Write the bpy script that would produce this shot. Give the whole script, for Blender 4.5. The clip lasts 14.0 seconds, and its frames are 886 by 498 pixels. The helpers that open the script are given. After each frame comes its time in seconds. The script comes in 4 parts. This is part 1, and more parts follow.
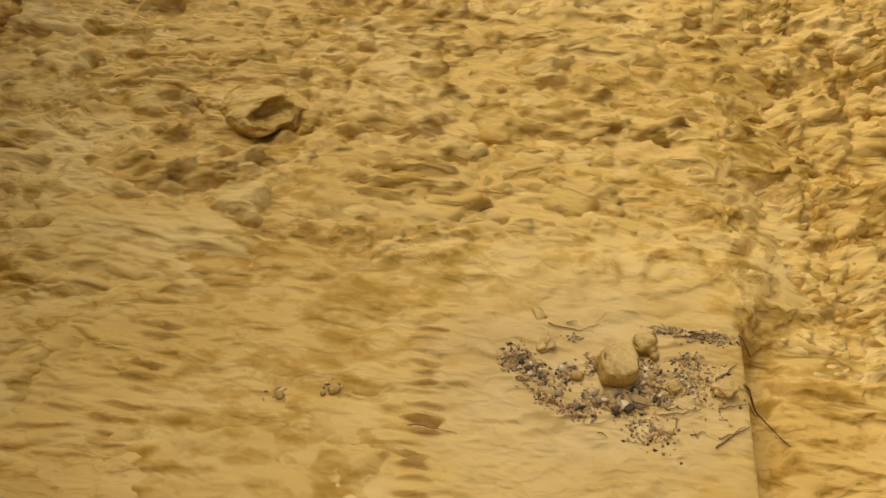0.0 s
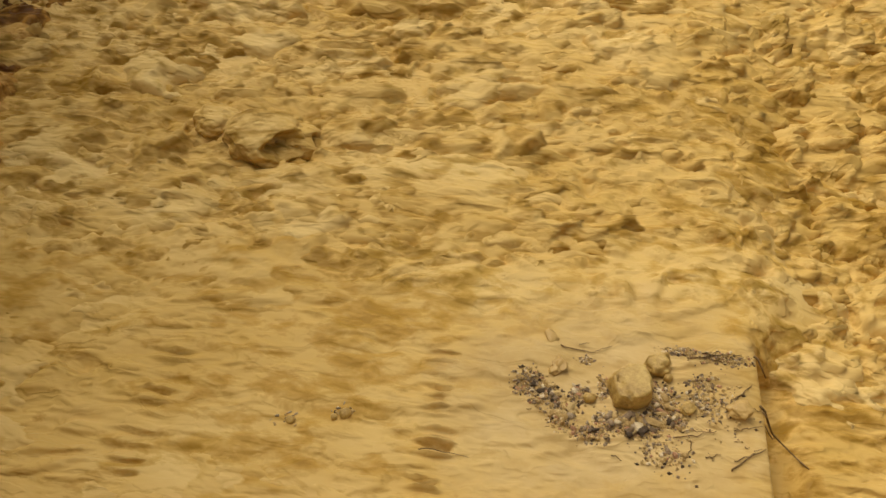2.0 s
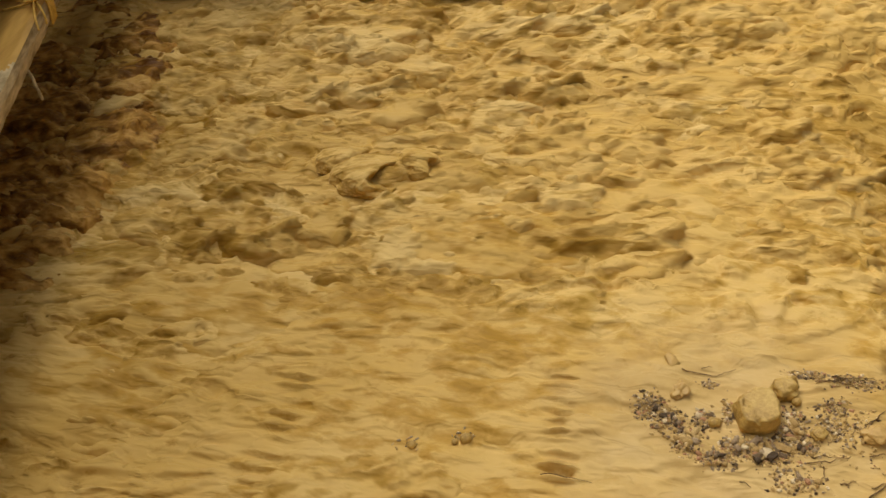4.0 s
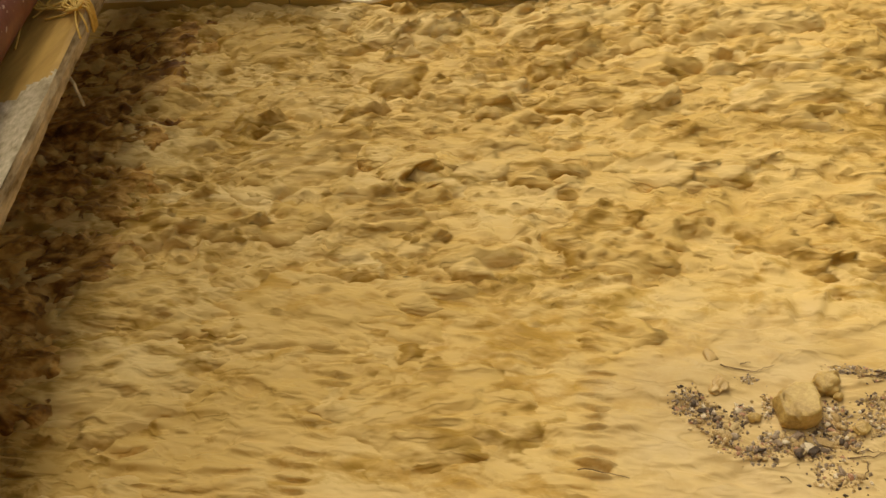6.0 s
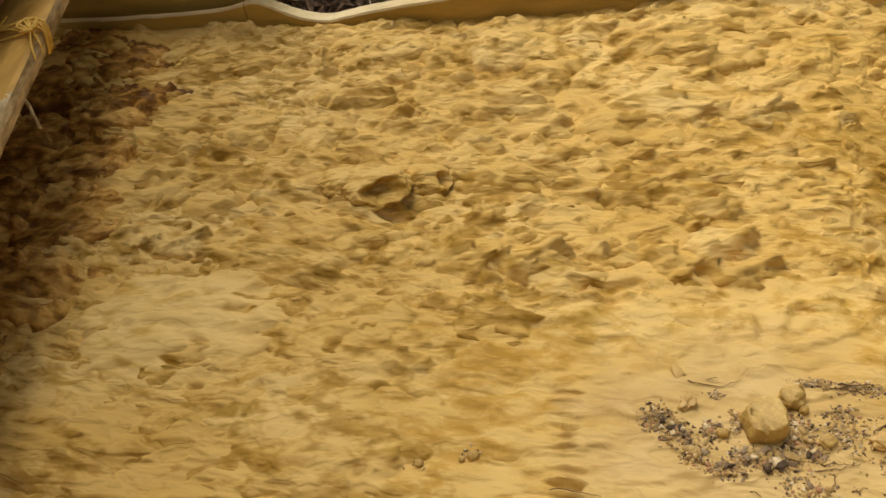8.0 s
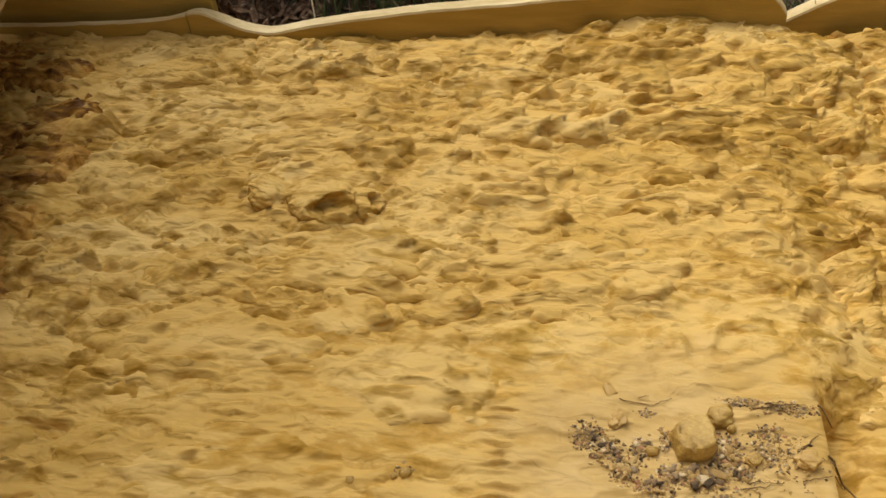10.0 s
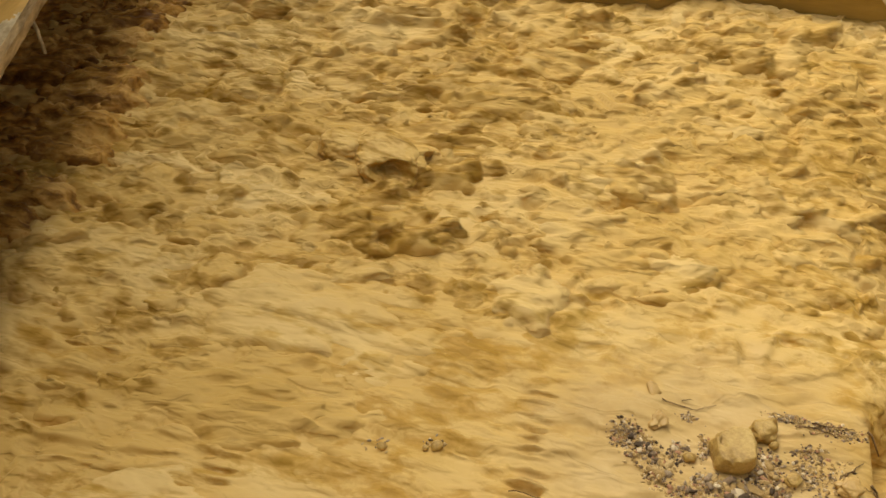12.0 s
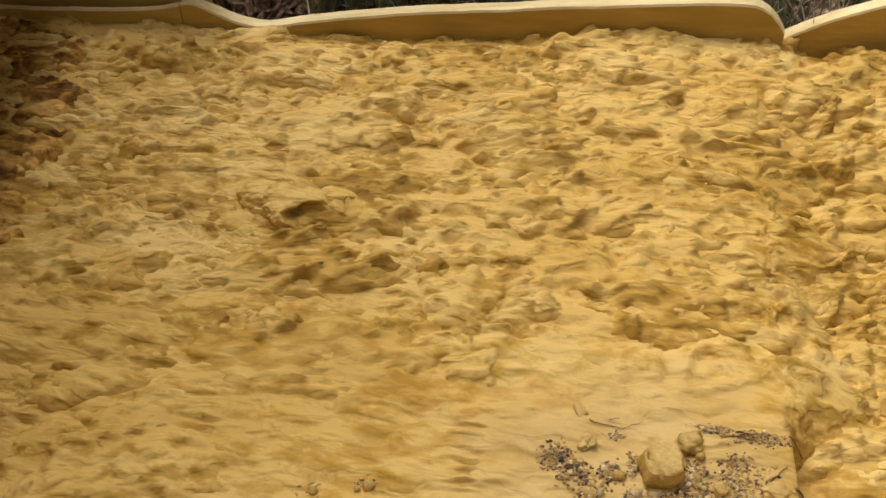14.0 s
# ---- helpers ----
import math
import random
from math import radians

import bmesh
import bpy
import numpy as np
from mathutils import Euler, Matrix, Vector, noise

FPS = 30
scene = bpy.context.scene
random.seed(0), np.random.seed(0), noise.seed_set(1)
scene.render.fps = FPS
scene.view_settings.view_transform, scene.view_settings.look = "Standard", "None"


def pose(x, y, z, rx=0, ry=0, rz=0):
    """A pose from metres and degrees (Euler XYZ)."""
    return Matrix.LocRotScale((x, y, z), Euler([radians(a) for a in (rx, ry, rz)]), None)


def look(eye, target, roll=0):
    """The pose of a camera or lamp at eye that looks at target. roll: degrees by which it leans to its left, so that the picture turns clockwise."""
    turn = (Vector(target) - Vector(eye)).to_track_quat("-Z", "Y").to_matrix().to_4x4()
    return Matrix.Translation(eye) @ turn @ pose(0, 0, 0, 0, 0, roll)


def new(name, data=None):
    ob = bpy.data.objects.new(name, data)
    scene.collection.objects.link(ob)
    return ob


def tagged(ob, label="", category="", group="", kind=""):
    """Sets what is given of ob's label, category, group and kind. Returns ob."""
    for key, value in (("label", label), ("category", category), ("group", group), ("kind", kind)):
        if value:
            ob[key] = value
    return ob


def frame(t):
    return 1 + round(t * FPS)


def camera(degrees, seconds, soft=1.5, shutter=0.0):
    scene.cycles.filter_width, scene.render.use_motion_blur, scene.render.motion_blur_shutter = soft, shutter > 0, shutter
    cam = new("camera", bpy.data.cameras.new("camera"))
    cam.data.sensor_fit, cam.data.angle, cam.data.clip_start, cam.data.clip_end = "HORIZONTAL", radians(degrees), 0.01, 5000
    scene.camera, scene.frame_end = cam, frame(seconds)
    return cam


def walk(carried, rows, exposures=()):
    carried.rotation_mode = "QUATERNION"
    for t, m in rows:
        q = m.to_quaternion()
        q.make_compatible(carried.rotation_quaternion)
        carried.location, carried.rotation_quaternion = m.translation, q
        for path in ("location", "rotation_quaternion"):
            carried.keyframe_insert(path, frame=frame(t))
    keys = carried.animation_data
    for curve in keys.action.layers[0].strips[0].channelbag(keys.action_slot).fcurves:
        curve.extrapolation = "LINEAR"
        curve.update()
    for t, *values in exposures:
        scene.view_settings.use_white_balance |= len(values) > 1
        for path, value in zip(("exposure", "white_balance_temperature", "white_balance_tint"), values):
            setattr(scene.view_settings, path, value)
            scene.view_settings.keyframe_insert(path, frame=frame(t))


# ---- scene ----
cam = camera(51.2, 14.0, soft=1.5, shutter=0.2)


def aim(x, y, z, pitch, yaw, roll):
    """A camera pose: pitch up from level, yaw to the left, roll about the line of sight."""
    return pose(x, y, z, 90 + pitch, 0, yaw) @ pose(0, 0, 0, 0, 0, roll)


PATH = [
    (0.0, aim(0.000, 0.000, 1.250, -48.00, 6.70, 0.00)),
    (0.5, aim(0.007, 0.007, 1.249, -47.72, 7.68, -0.81)),
    (1.0, aim(0.011, 0.010, 1.253, -47.52, 8.25, -1.67)),
    (1.5, aim(0.018, 0.014, 1.253, -47.08, 8.49, -1.68)),
    (2.0, aim(0.018, -0.000, 1.244, -46.37, 8.60, -1.94)),
    (2.5, aim(0.011, -0.008, 1.243, -45.89, 9.35, -2.49)),
    (3.0, aim(-0.001, -0.003, 1.249, -45.51, 12.07, -4.69)),
    (3.5, aim(-0.014, -0.006, 1.254, -44.35, 15.14, -7.35)),
    (4.0, aim(-0.013, -0.022, 1.246, -43.79, 16.69, -8.72)),
    (6.5, aim(-0.009, -0.045, 1.227, -42.21, 19.51, -11.11)),
    (7.0, aim(-0.026, -0.043, 1.237, -42.13, 17.55, -10.25)),
    (9.5, aim(-0.017, -0.031, 1.225, -42.03, 14.37, -8.37)),
    (10.0, aim(-0.009, -0.035, 1.229, -41.48, 11.21, -5.40)),
    (10.5, aim(-0.017, -0.026, 1.224, -41.49, 9.36, -4.18)),
    (11.0, aim(-0.018, -0.017, 1.235, -41.54, 9.11, -4.37)),
    (11.5, aim(-0.018, 0.005, 1.232, -43.58, 15.32, -3.71)),
    (12.0, aim(-0.020, 0.013, 1.245, -44.55, 16.15, -2.13)),
    (12.5, aim(-0.032, 0.020, 1.254, -45.54, 17.26, -0.61)),
    (13.0, aim(-0.008, 0.025, 1.254, -45.01, 17.06, -2.25)),
    (13.5, aim(0.045, 0.020, 1.236, -42.80, 15.51, -5.43)),
    (14.0, aim(0.024, 0.006, 1.238, -41.94, 11.17, -2.77)),
]
walk(cam, PATH, exposures=[(0.0, 0.05), (3.5, 0.06), (6.5, 0.25), (14.0, 0.23)])

# ---- world and light: a bright overcast day ----
world = bpy.data.worlds.new("sky")
scene.world = world
world.use_nodes = True
sky = world.node_tree.nodes.new("ShaderNodeTexSky")
sky.sky_type, sky.sun_disc = "NISHITA", False
sky.sun_elevation, sky.sun_rotation = radians(62), radians(-40)
sky.air_density, sky.dust_density, sky.ozone_density = 1.0, 6.0, 0.3
grey = world.node_tree.nodes.new("ShaderNodeHueSaturation")
grey.inputs["Saturation"].default_value = 0.12
world.node_tree.links.new(sky.outputs[0], grey.inputs["Color"])
world.node_tree.links.new(grey.outputs[0], world.node_tree.nodes["Background"].inputs[0])
world.node_tree.nodes["Background"].inputs[1].default_value = 0.087
sun_lamp = bpy.data.lights.new("sun", "SUN")
sun_lamp.energy, sun_lamp.angle, sun_lamp.color = 2.5, radians(58), (1.0, 0.91, 0.765)
sun = new("sun", sun_lamp)
sun.matrix_world = look((-2.5, 1.6, 4.6), (0, 0, 0))

# ---- materials ----


def ramp_mat(name, low, high, scale, rough=0.6, bump=0.3, detail=6.0, stretch=(1, 1, 1), fine=8.0, specular=0.5, middle=None, per_object=0.0, depth=0.01, coarse=0.25):
    """Two colours mixed by a coarse and a fine noise, with relief from the fine one."""
    m = bpy.data.materials.new(name)
    m.use_nodes = True
    n, l = m.node_tree.nodes, m.node_tree.links
    bsdf = n["Principled BSDF"]
    co, mp = n.new("ShaderNodeTexCoord"), n.new("ShaderNodeMapping")
    mp.inputs["Scale"].default_value = stretch
    l.new(co.outputs["Object"], mp.inputs[0])
    big, small, mix, cr = n.new("ShaderNodeTexNoise"), n.new("ShaderNodeTexNoise"), n.new("ShaderNodeMath"), n.new("ShaderNodeValToRGB")
    for tex, s in ((big, scale), (small, scale * fine)):
        tex.inputs["Scale"].default_value, tex.inputs["Detail"].default_value, tex.inputs["Roughness"].default_value = s, detail, 0.62
        l.new(mp.outputs[0], tex.inputs["Vector"])
    mix.operation = "MULTIPLY_ADD"
    mix.inputs[1].default_value = coarse
    l.new(small.outputs[0], mix.inputs[0])
    l.new(big.outputs[0], mix.inputs[2])
    sub = n.new("ShaderNodeMath")
    sub.operation = "SUBTRACT"
    sub.inputs[1].default_value = coarse * 0.5
    l.new(mix.outputs[0], sub.inputs[0])
    last = sub
    if per_object:
        info, add = n.new("ShaderNodeObjectInfo"), n.new("ShaderNodeMath")
        add.operation = "MULTIPLY_ADD"
        add.inputs[1].default_value = per_object
        l.new(info.outputs["Random"], add.inputs[0])
        l.new(sub.outputs[0], add.inputs[2])
        off = n.new("ShaderNodeMath")
        off.operation = "SUBTRACT"
        off.inputs[1].default_value = per_object * 0.5
        l.new(add.outputs[0], off.inputs[0])
        last = off
    l.new(last.outputs[0], cr.inputs[0])
    cr.color_ramp.elements[0].position, cr.color_ramp.elements[0].color = 0.34, (*low, 1)
    cr.color_ramp.elements[1].position, cr.color_ramp.elements[1].color = 0.66, (*high, 1)
    if middle:
        e = cr.color_ramp.elements.new(0.5)
        e.color = (*middle, 1)
    l.new(cr.outputs[0], bsdf.inputs["Base Color"])
    bsdf.inputs["Roughness"].default_value = rough
    bsdf.inputs["Specular IOR Level"].default_value = specular
    if bump:
        b = n.new("ShaderNodeBump")
        b.inputs["Strength"].default_value, b.inputs["Distance"].default_value = bump, depth
        l.new(small.outputs[0], b.inputs["Height"])
        l.new(b.outputs[0], bsdf.inputs["Normal"])
    return m


def mud_water(name, rough_water, tint=1.0, silted=False):
    """Opaque clay-laden water: streaks of lighter and browner mud drawn out along the flow, dark marks that also paint
    in the shade between waves, fine wet relief.
    """
    m = bpy.data.materials.new(name)
    m.use_nodes = True
    n, l = m.node_tree.nodes, m.node_tree.links
    bsdf = n["Principled BSDF"]
    co, info, shift = n.new("ShaderNodeTexCoord"), n.new("ShaderNodeObjectInfo"), n.new("ShaderNodeVectorMath")
    shift.operation = "MULTIPLY_ADD"
    l.new(info.outputs["Random"], shift.inputs[0])
    shift.inputs[1].default_value = (31, 17, 5)
    l.new(co.outputs["Object"], shift.inputs[2])

    def tex(scale, stretch, detail, rough=0.6, warp=0.0):
        mp, t = n.new("ShaderNodeMapping"), n.new("ShaderNodeTexNoise")
        mp.inputs["Scale"].default_value = (stretch, 1, 1)
        l.new(shift.outputs[0], mp.inputs[0])
        l.new(mp.outputs[0], t.inputs["Vector"])
        t.inputs["Scale"].default_value, t.inputs["Detail"].default_value, t.inputs["Roughness"].default_value, t.inputs["Distortion"].default_value = scale, detail, rough, warp
        return t.outputs[0]

    def ramp(src, stops):
        cr = n.new("ShaderNodeValToRGB")
        l.new(src, cr.inputs[0])
        e = cr.color_ramp.elements
        e[0].position, e[0].color = stops[0][0], (*stops[0][1], 1)
        e[1].position, e[1].color = stops[-1][0], (*stops[-1][1], 1)
        for p, c in stops[1:-1]:
            e.new(p).color = (*c, 1)
        return cr.outputs[0]

    broad = ramp(tex(4, 0.5, 3, 0.5), [(0.30, (0.535, 0.328, 0.074)), (0.47, (0.62, 0.395, 0.108)), (0.66, (0.70, 0.482, 0.168))])

    def lean(a, b, k):
        m1 = n.new("ShaderNodeMath")
        m1.operation = "MULTIPLY_ADD"
        m1.inputs[1].default_value = k
        l.new(b, m1.inputs[0])
        l.new(a, m1.inputs[2])
        return m1.outputs[0]

    # scattered brown marks: uneven mud, and wave shade painted as colour
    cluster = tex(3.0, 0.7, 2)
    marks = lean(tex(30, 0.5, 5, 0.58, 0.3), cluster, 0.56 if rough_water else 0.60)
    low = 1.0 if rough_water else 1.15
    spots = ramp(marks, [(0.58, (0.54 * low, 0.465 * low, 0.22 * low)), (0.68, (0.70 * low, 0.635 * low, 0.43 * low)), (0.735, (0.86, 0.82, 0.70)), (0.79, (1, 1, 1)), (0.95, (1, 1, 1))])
    # below 1: stained brown water plus the plank's shade, both as colour
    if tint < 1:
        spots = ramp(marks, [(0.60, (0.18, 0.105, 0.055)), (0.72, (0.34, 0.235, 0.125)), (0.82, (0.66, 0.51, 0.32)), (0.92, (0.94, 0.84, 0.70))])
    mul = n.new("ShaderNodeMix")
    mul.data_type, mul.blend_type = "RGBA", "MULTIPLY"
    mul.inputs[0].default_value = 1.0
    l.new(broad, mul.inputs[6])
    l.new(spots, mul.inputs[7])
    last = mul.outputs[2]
    if silted:
        # pale silt lying round the gravel under a film of water
        place, far, rough_edge, edge, pale = n.new("ShaderNodeMapping"), n.new("ShaderNodeVectorMath"), tex(17, 0.8, 5), n.new("ShaderNodeMath"), n.new("ShaderNodeMix")
        place.inputs["Location"].default_value = (-0.155 / 0.27, -0.86 / 0.21, 0)
        place.inputs["Scale"].default_value = (1 / 0.27, 1 / 0.21, 0)
        l.new(co.outputs["Object"], place.inputs[0])
        far.operation = "LENGTH"
        l.new(place.outputs[0], far.inputs[0])
        edge.operation = "MULTIPLY_ADD"
        edge.inputs[1].default_value = 1.3
        l.new(rough_edge, edge.inputs[0])
        l.new(far.outputs["Value"], edge.inputs[2])
        mask = ramp(edge.outputs[0], [(0.0, (1, 1, 1)), (0.65, (0.9, 0.9, 0.9)), (1.0, (0, 0, 0))])
        half = n.new("ShaderNodeMath")
        half.operation = "MULTIPLY"
        half.inputs[1].default_value = 0.5
        l.new(edge.outputs[0], half.inputs[0])
        l.new(half.outputs[0], mask.node.inputs[0])
        ground = ramp(tex(11, 0.7, 6, 0.65), [(0.36, (0.50, 0.330, 0.112)), (0.5, (0.57, 0.388, 0.145)), (0.66, (0.63, 0.446, 0.188))])
        pale.data_type = "RGBA"
        l.new(mask, pale.inputs[0])
        l.new(last, pale.inputs[6])
        l.new(ground, pale.inputs[7])
        last = pale.outputs[2]
    l.new(last, bsdf.inputs["Base Color"])
    bsdf.inputs["Roughness"].default_value = 0.5
    bsdf.inputs["Specular IOR Level"].default_value = 0.12
    b1, b2 = n.new("ShaderNodeBump"), n.new("ShaderNodeBump")
    torn = ramp(tex(25, 0.42, 2, 0.5, 0.3), [(0.36, (0, 0, 0)), (0.43, (0.22, 0.22, 0.22)), (0.475, (0.55, 0.55, 0.55)), (0.54, (0.66, 0.66, 0.66)), (0.58, (0.94, 0.94, 0.94)), (0.68, (1, 1, 1))])
    b1.inputs["Strength"].default_value, b1.inputs["Distance"].default_value = 0.60 if rough_water else 0.42, 0.014
    l.new(torn, b1.inputs["Height"])
    b2.inputs["Strength"].default_value, b2.inputs["Distance"].default_value = 0.5, 0.012
    l.new(tex(22, 0.4, 2, 0.45, 0.2), b2.inputs["Height"])
    l.new(b1.outputs[0], b2.inputs["Normal"])
    l.new(b2.outputs[0], bsdf.inputs["Normal"])
    return m


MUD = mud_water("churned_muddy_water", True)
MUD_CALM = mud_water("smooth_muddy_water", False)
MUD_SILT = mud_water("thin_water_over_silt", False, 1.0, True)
MUD_SHADE = mud_water("shade_tinted_water", True, 0.5)
SILT = ramp_mat("wet_silt", (0.46, 0.28, 0.075), (0.60, 0.39, 0.12), 9, rough=0.5, bump=0.35, fine=7, depth=0.004)


def gravel_mat(name, joined=False):
    """Wet pebbles, each of its own rock: grey, white quartz, pink, ochre and dark brown."""
    m = ramp_mat(name, (0.62, 0.60, 0.56), (1.0, 1.0, 1.0), 160, rough=0.5, bump=0.3, depth=0.002, specular=0.2)
    n, l = m.node_tree.nodes, m.node_tree.links
    bsdf = n["Principled BSDF"]
    info, cr, mul = n.new("ShaderNodeObjectInfo"), n.new("ShaderNodeValToRGB"), n.new("ShaderNodeMix")
    cr.color_ramp.interpolation = "CONSTANT"
    kinds = [(0.0, (0.20, 0.13, 0.066)), (0.14, (0.52, 0.34, 0.12)), (0.40, (0.36, 0.25, 0.14)), (0.53, (0.62, 0.43, 0.17)), (0.72, (0.52, 0.27, 0.13)), (0.79, (0.42, 0.31, 0.18)), (0.86, (0.80, 0.64, 0.38)), (0.94, (0.09, 0.058, 0.03))]
    cr.color_ramp.elements[0].color = (*kinds[0][1], 1)
    cr.color_ramp.elements[1].position, cr.color_ramp.elements[1].color = kinds[-1][0], (*kinds[-1][1], 1)
    for p, c in kinds[1:-1]:
        cr.color_ramp.elements.new(p).color = (*c, 1)
    l.new(n.new("ShaderNodeNewGeometry").outputs["Random Per Island"] if joined else info.outputs["Random"], cr.inputs[0])
    mul.data_type, mul.blend_type = "RGBA", "MULTIPLY"
    mul.inputs[0].default_value = 1.0
    l.new(bsdf.inputs["Base Color"].links[0].from_socket, mul.inputs[6])
    l.new(cr.outputs[0], mul.inputs[7])
    l.new(mul.outputs[2], bsdf.inputs["Base Color"])
    return m


GRAVEL = gravel_mat("gravel")
GRIT = gravel_mat("grit", True)
ROCK = ramp_mat("mud_coated_stone", (0.34, 0.20, 0.042), (0.62, 0.42, 0.12), 26, rough=0.5, bump=0.5, middle=(0.50, 0.32, 0.078), depth=0.004)
TWIG = ramp_mat("wet_twig", (0.10, 0.060, 0.026), (0.34, 0.215, 0.09), 40, rough=0.85, specular=0.1, bump=0.6, depth=0.002)
BOARD = ramp_mat("mud_stained_board", (0.39, 0.245, 0.038), (0.58, 0.38, 0.085), 3.5, rough=0.55, bump=0.35, stretch=(0.35, 1, 3), fine=9, depth=0.004)
CUT = ramp_mat("pale_sawn_edge", (0.58, 0.44, 0.20), (0.80, 0.66, 0.38), 9, rough=0.75, bump=0.5, stretch=(0.4, 2, 2), fine=9, depth=0.004)
OLD_BOARD = ramp_mat("dark_wet_board", (0.29, 0.17, 0.03), (0.48, 0.30, 0.058), 4, rough=0.5, bump=0.3, stretch=(0.35, 1, 3), fine=9, depth=0.004)
PLANK_WET = ramp_mat("wet_plank", (0.36, 0.19, 0.034), (0.60, 0.35, 0.075), 5, specular=0.15, rough=0.5, bump=0.3, stretch=(4, 0.5, 1), fine=6, depth=0.003)
PLANK_DRY = ramp_mat("dried_mud_on_plank", (0.38, 0.275, 0.13), (0.80, 0.64, 0.37), 28, specular=0.1, rough=0.9, bump=0.8, stretch=(1.6, 0.7, 1), fine=5, depth=0.004)
PLANK_EDGE = ramp_mat("plank_edge", (0.20, 0.13, 0.05), (0.66, 0.49, 0.25), 22, specular=0.1, rough=0.8, bump=0.7, stretch=(1, 0.4, 2), fine=5, depth=0.004)
HOSE = ramp_mat("maroon_hose", (0.15, 0.045, 0.026), (0.26, 0.095, 0.055), 9, rough=0.45, bump=0.2, fine=10, depth=0.003)
FLECK = ramp_mat("dried_splash", (0.42, 0.26, 0.17), (0.58, 0.40, 0.28), 30, rough=0.9, bump=0.2)
ROPE = ramp_mat("yellow_twine", (0.56, 0.31, 0.03), (0.80, 0.50, 0.09), 60, rough=0.7, bump=0.5, fine=4, depth=0.001)
STRING = ramp_mat("white_string", (0.62, 0.62, 0.56), (0.80, 0.80, 0.74), 40, rough=0.7, bump=0.2)
RUST = ramp_mat("rusty_steel", (0.05, 0.028, 0.018), (0.16, 0.085, 0.045), 4, rough=0.75, bump=0.3, fine=10)
SOIL = ramp_mat("bank_soil", (0.12, 0.083, 0.058), (0.30, 0.215, 0.145), 6, rough=0.9, bump=0.8, fine=9, depth=0.03)
GROUND = ramp_mat("bare_ground", (0.16, 0.105, 0.05), (0.34, 0.24, 0.12), 1.2, rough=0.9, bump=0.6, fine=14, depth=0.03)
STEM = ramp_mat("dry_stem", (0.24, 0.19, 0.14), (0.62, 0.54, 0.43), 12, rough=0.8, bump=0.3, per_object=0.5)
LEAF = ramp_mat("green_leaf", (0.035, 0.075, 0.022), (0.13, 0.20, 0.065), 10, rough=0.5, bump=0.15, per_object=0.4)
LITTER = ramp_mat("leaf_litter", (0.13, 0.08, 0.052), (0.52, 0.38, 0.26), 45, rough=0.9, bump=0.3, middle=(0.30, 0.19, 0.12), specular=0.1)
DEAD = ramp_mat("dead_leaf", (0.05, 0.028, 0.018), (0.20, 0.115, 0.07), 14, specular=0.1, rough=0.9, bump=0.3, per_object=0.5)

# ---- mesh helpers ----


def part(name, bm, material, parent=None, label="", smooth=True):
    me = bpy.data.meshes.new(name)
    bm.to_mesh(me)
    bm.free()
    for p in me.polygons:
        p.use_smooth = smooth
    for one in material if isinstance(material, (list, tuple)) else (material,):
        me.materials.append(one)
    ob = new(name, me)
    ob.parent = parent
    if label:
        tagged(ob, label)
    return ob


def grid_mesh(name, X, Y, Z, material):
    """A smooth sheet from three arrays of one shape."""
    r, c = X.shape
    me = bpy.data.meshes.new(name)
    co = np.stack([X, Y, Z], -1).reshape(-1, 3)
    i = np.arange(r * c).reshape(r, c)
    quads = np.stack([i[:-1, :-1], i[:-1, 1:], i[1:, 1:], i[1:, :-1]], -1).reshape(-1, 4)
    me.vertices.add(len(co))
    me.vertices.foreach_set("co", co.ravel())
    me.loops.add(quads.size)
    me.loops.foreach_set("vertex_index", quads.ravel().astype(np.int32))
    me.polygons.add(len(quads))
    me.polygons.foreach_set("loop_start", np.arange(0, quads.size, 4, dtype=np.int32))
    me.polygons.foreach_set("use_smooth", np.ones(len(quads), dtype=bool))
    me.update(calc_edges=True)
    me.validate()
    me.materials.append(material)
    return me


GRAD = np.random.RandomState(7).rand(256, 256) * 2 * np.pi


def perlin(x, y, seed=0):
    x, y = x + seed * 17.31, y + seed * 9.77
    xi, yi = np.floor(x).astype(int), np.floor(y).astype(int)
    xf, yf = x - xi, y - yi

    def corner(dx, dy):
        a = GRAD[(xi + dx) % 256, (yi + dy) % 256]
        return np.cos(a) * (xf - dx) + np.sin(a) * (yf - dy)

    u, v = xf ** 3 * (xf * (xf * 6 - 15) + 10), yf ** 3 * (yf * (yf * 6 - 15) + 10)
    top = corner(0, 0) * (1 - u) + corner(1, 0) * u
    low = corner(0, 1) * (1 - u) + corner(1, 1) * u
    return (top * (1 - v) + low * v) * 1.5


def smooth(a, b, x):
    u = np.clip((x - a) / (b - a), 0, 1)
    return u * u * (3 - 2 * u)


def crest(x, y, seed, often, keep=0.0):
    """Breaking crests, 0 to 1: a long back and a short steep face towards the near side, in short torn lengths."""
    p = y * often * 0.62 + 2.2 * perlin(x * often * 0.27, y * often * 0.42, seed) + 0.5 * perlin(x * often * 0.85, y * often * 1.2, seed + 1)
    f = p - np.floor(p)
    face = np.where(f < 0.80, 1 - f / 0.80, (f - 0.80) / 0.20)
    return face * smooth(keep, keep + 0.22, perlin(x * often * 0.46, y * often * 0.85, seed + 2) + 0.25 * perlin(x * often * 2.1, y * often * 2.3, seed + 3))


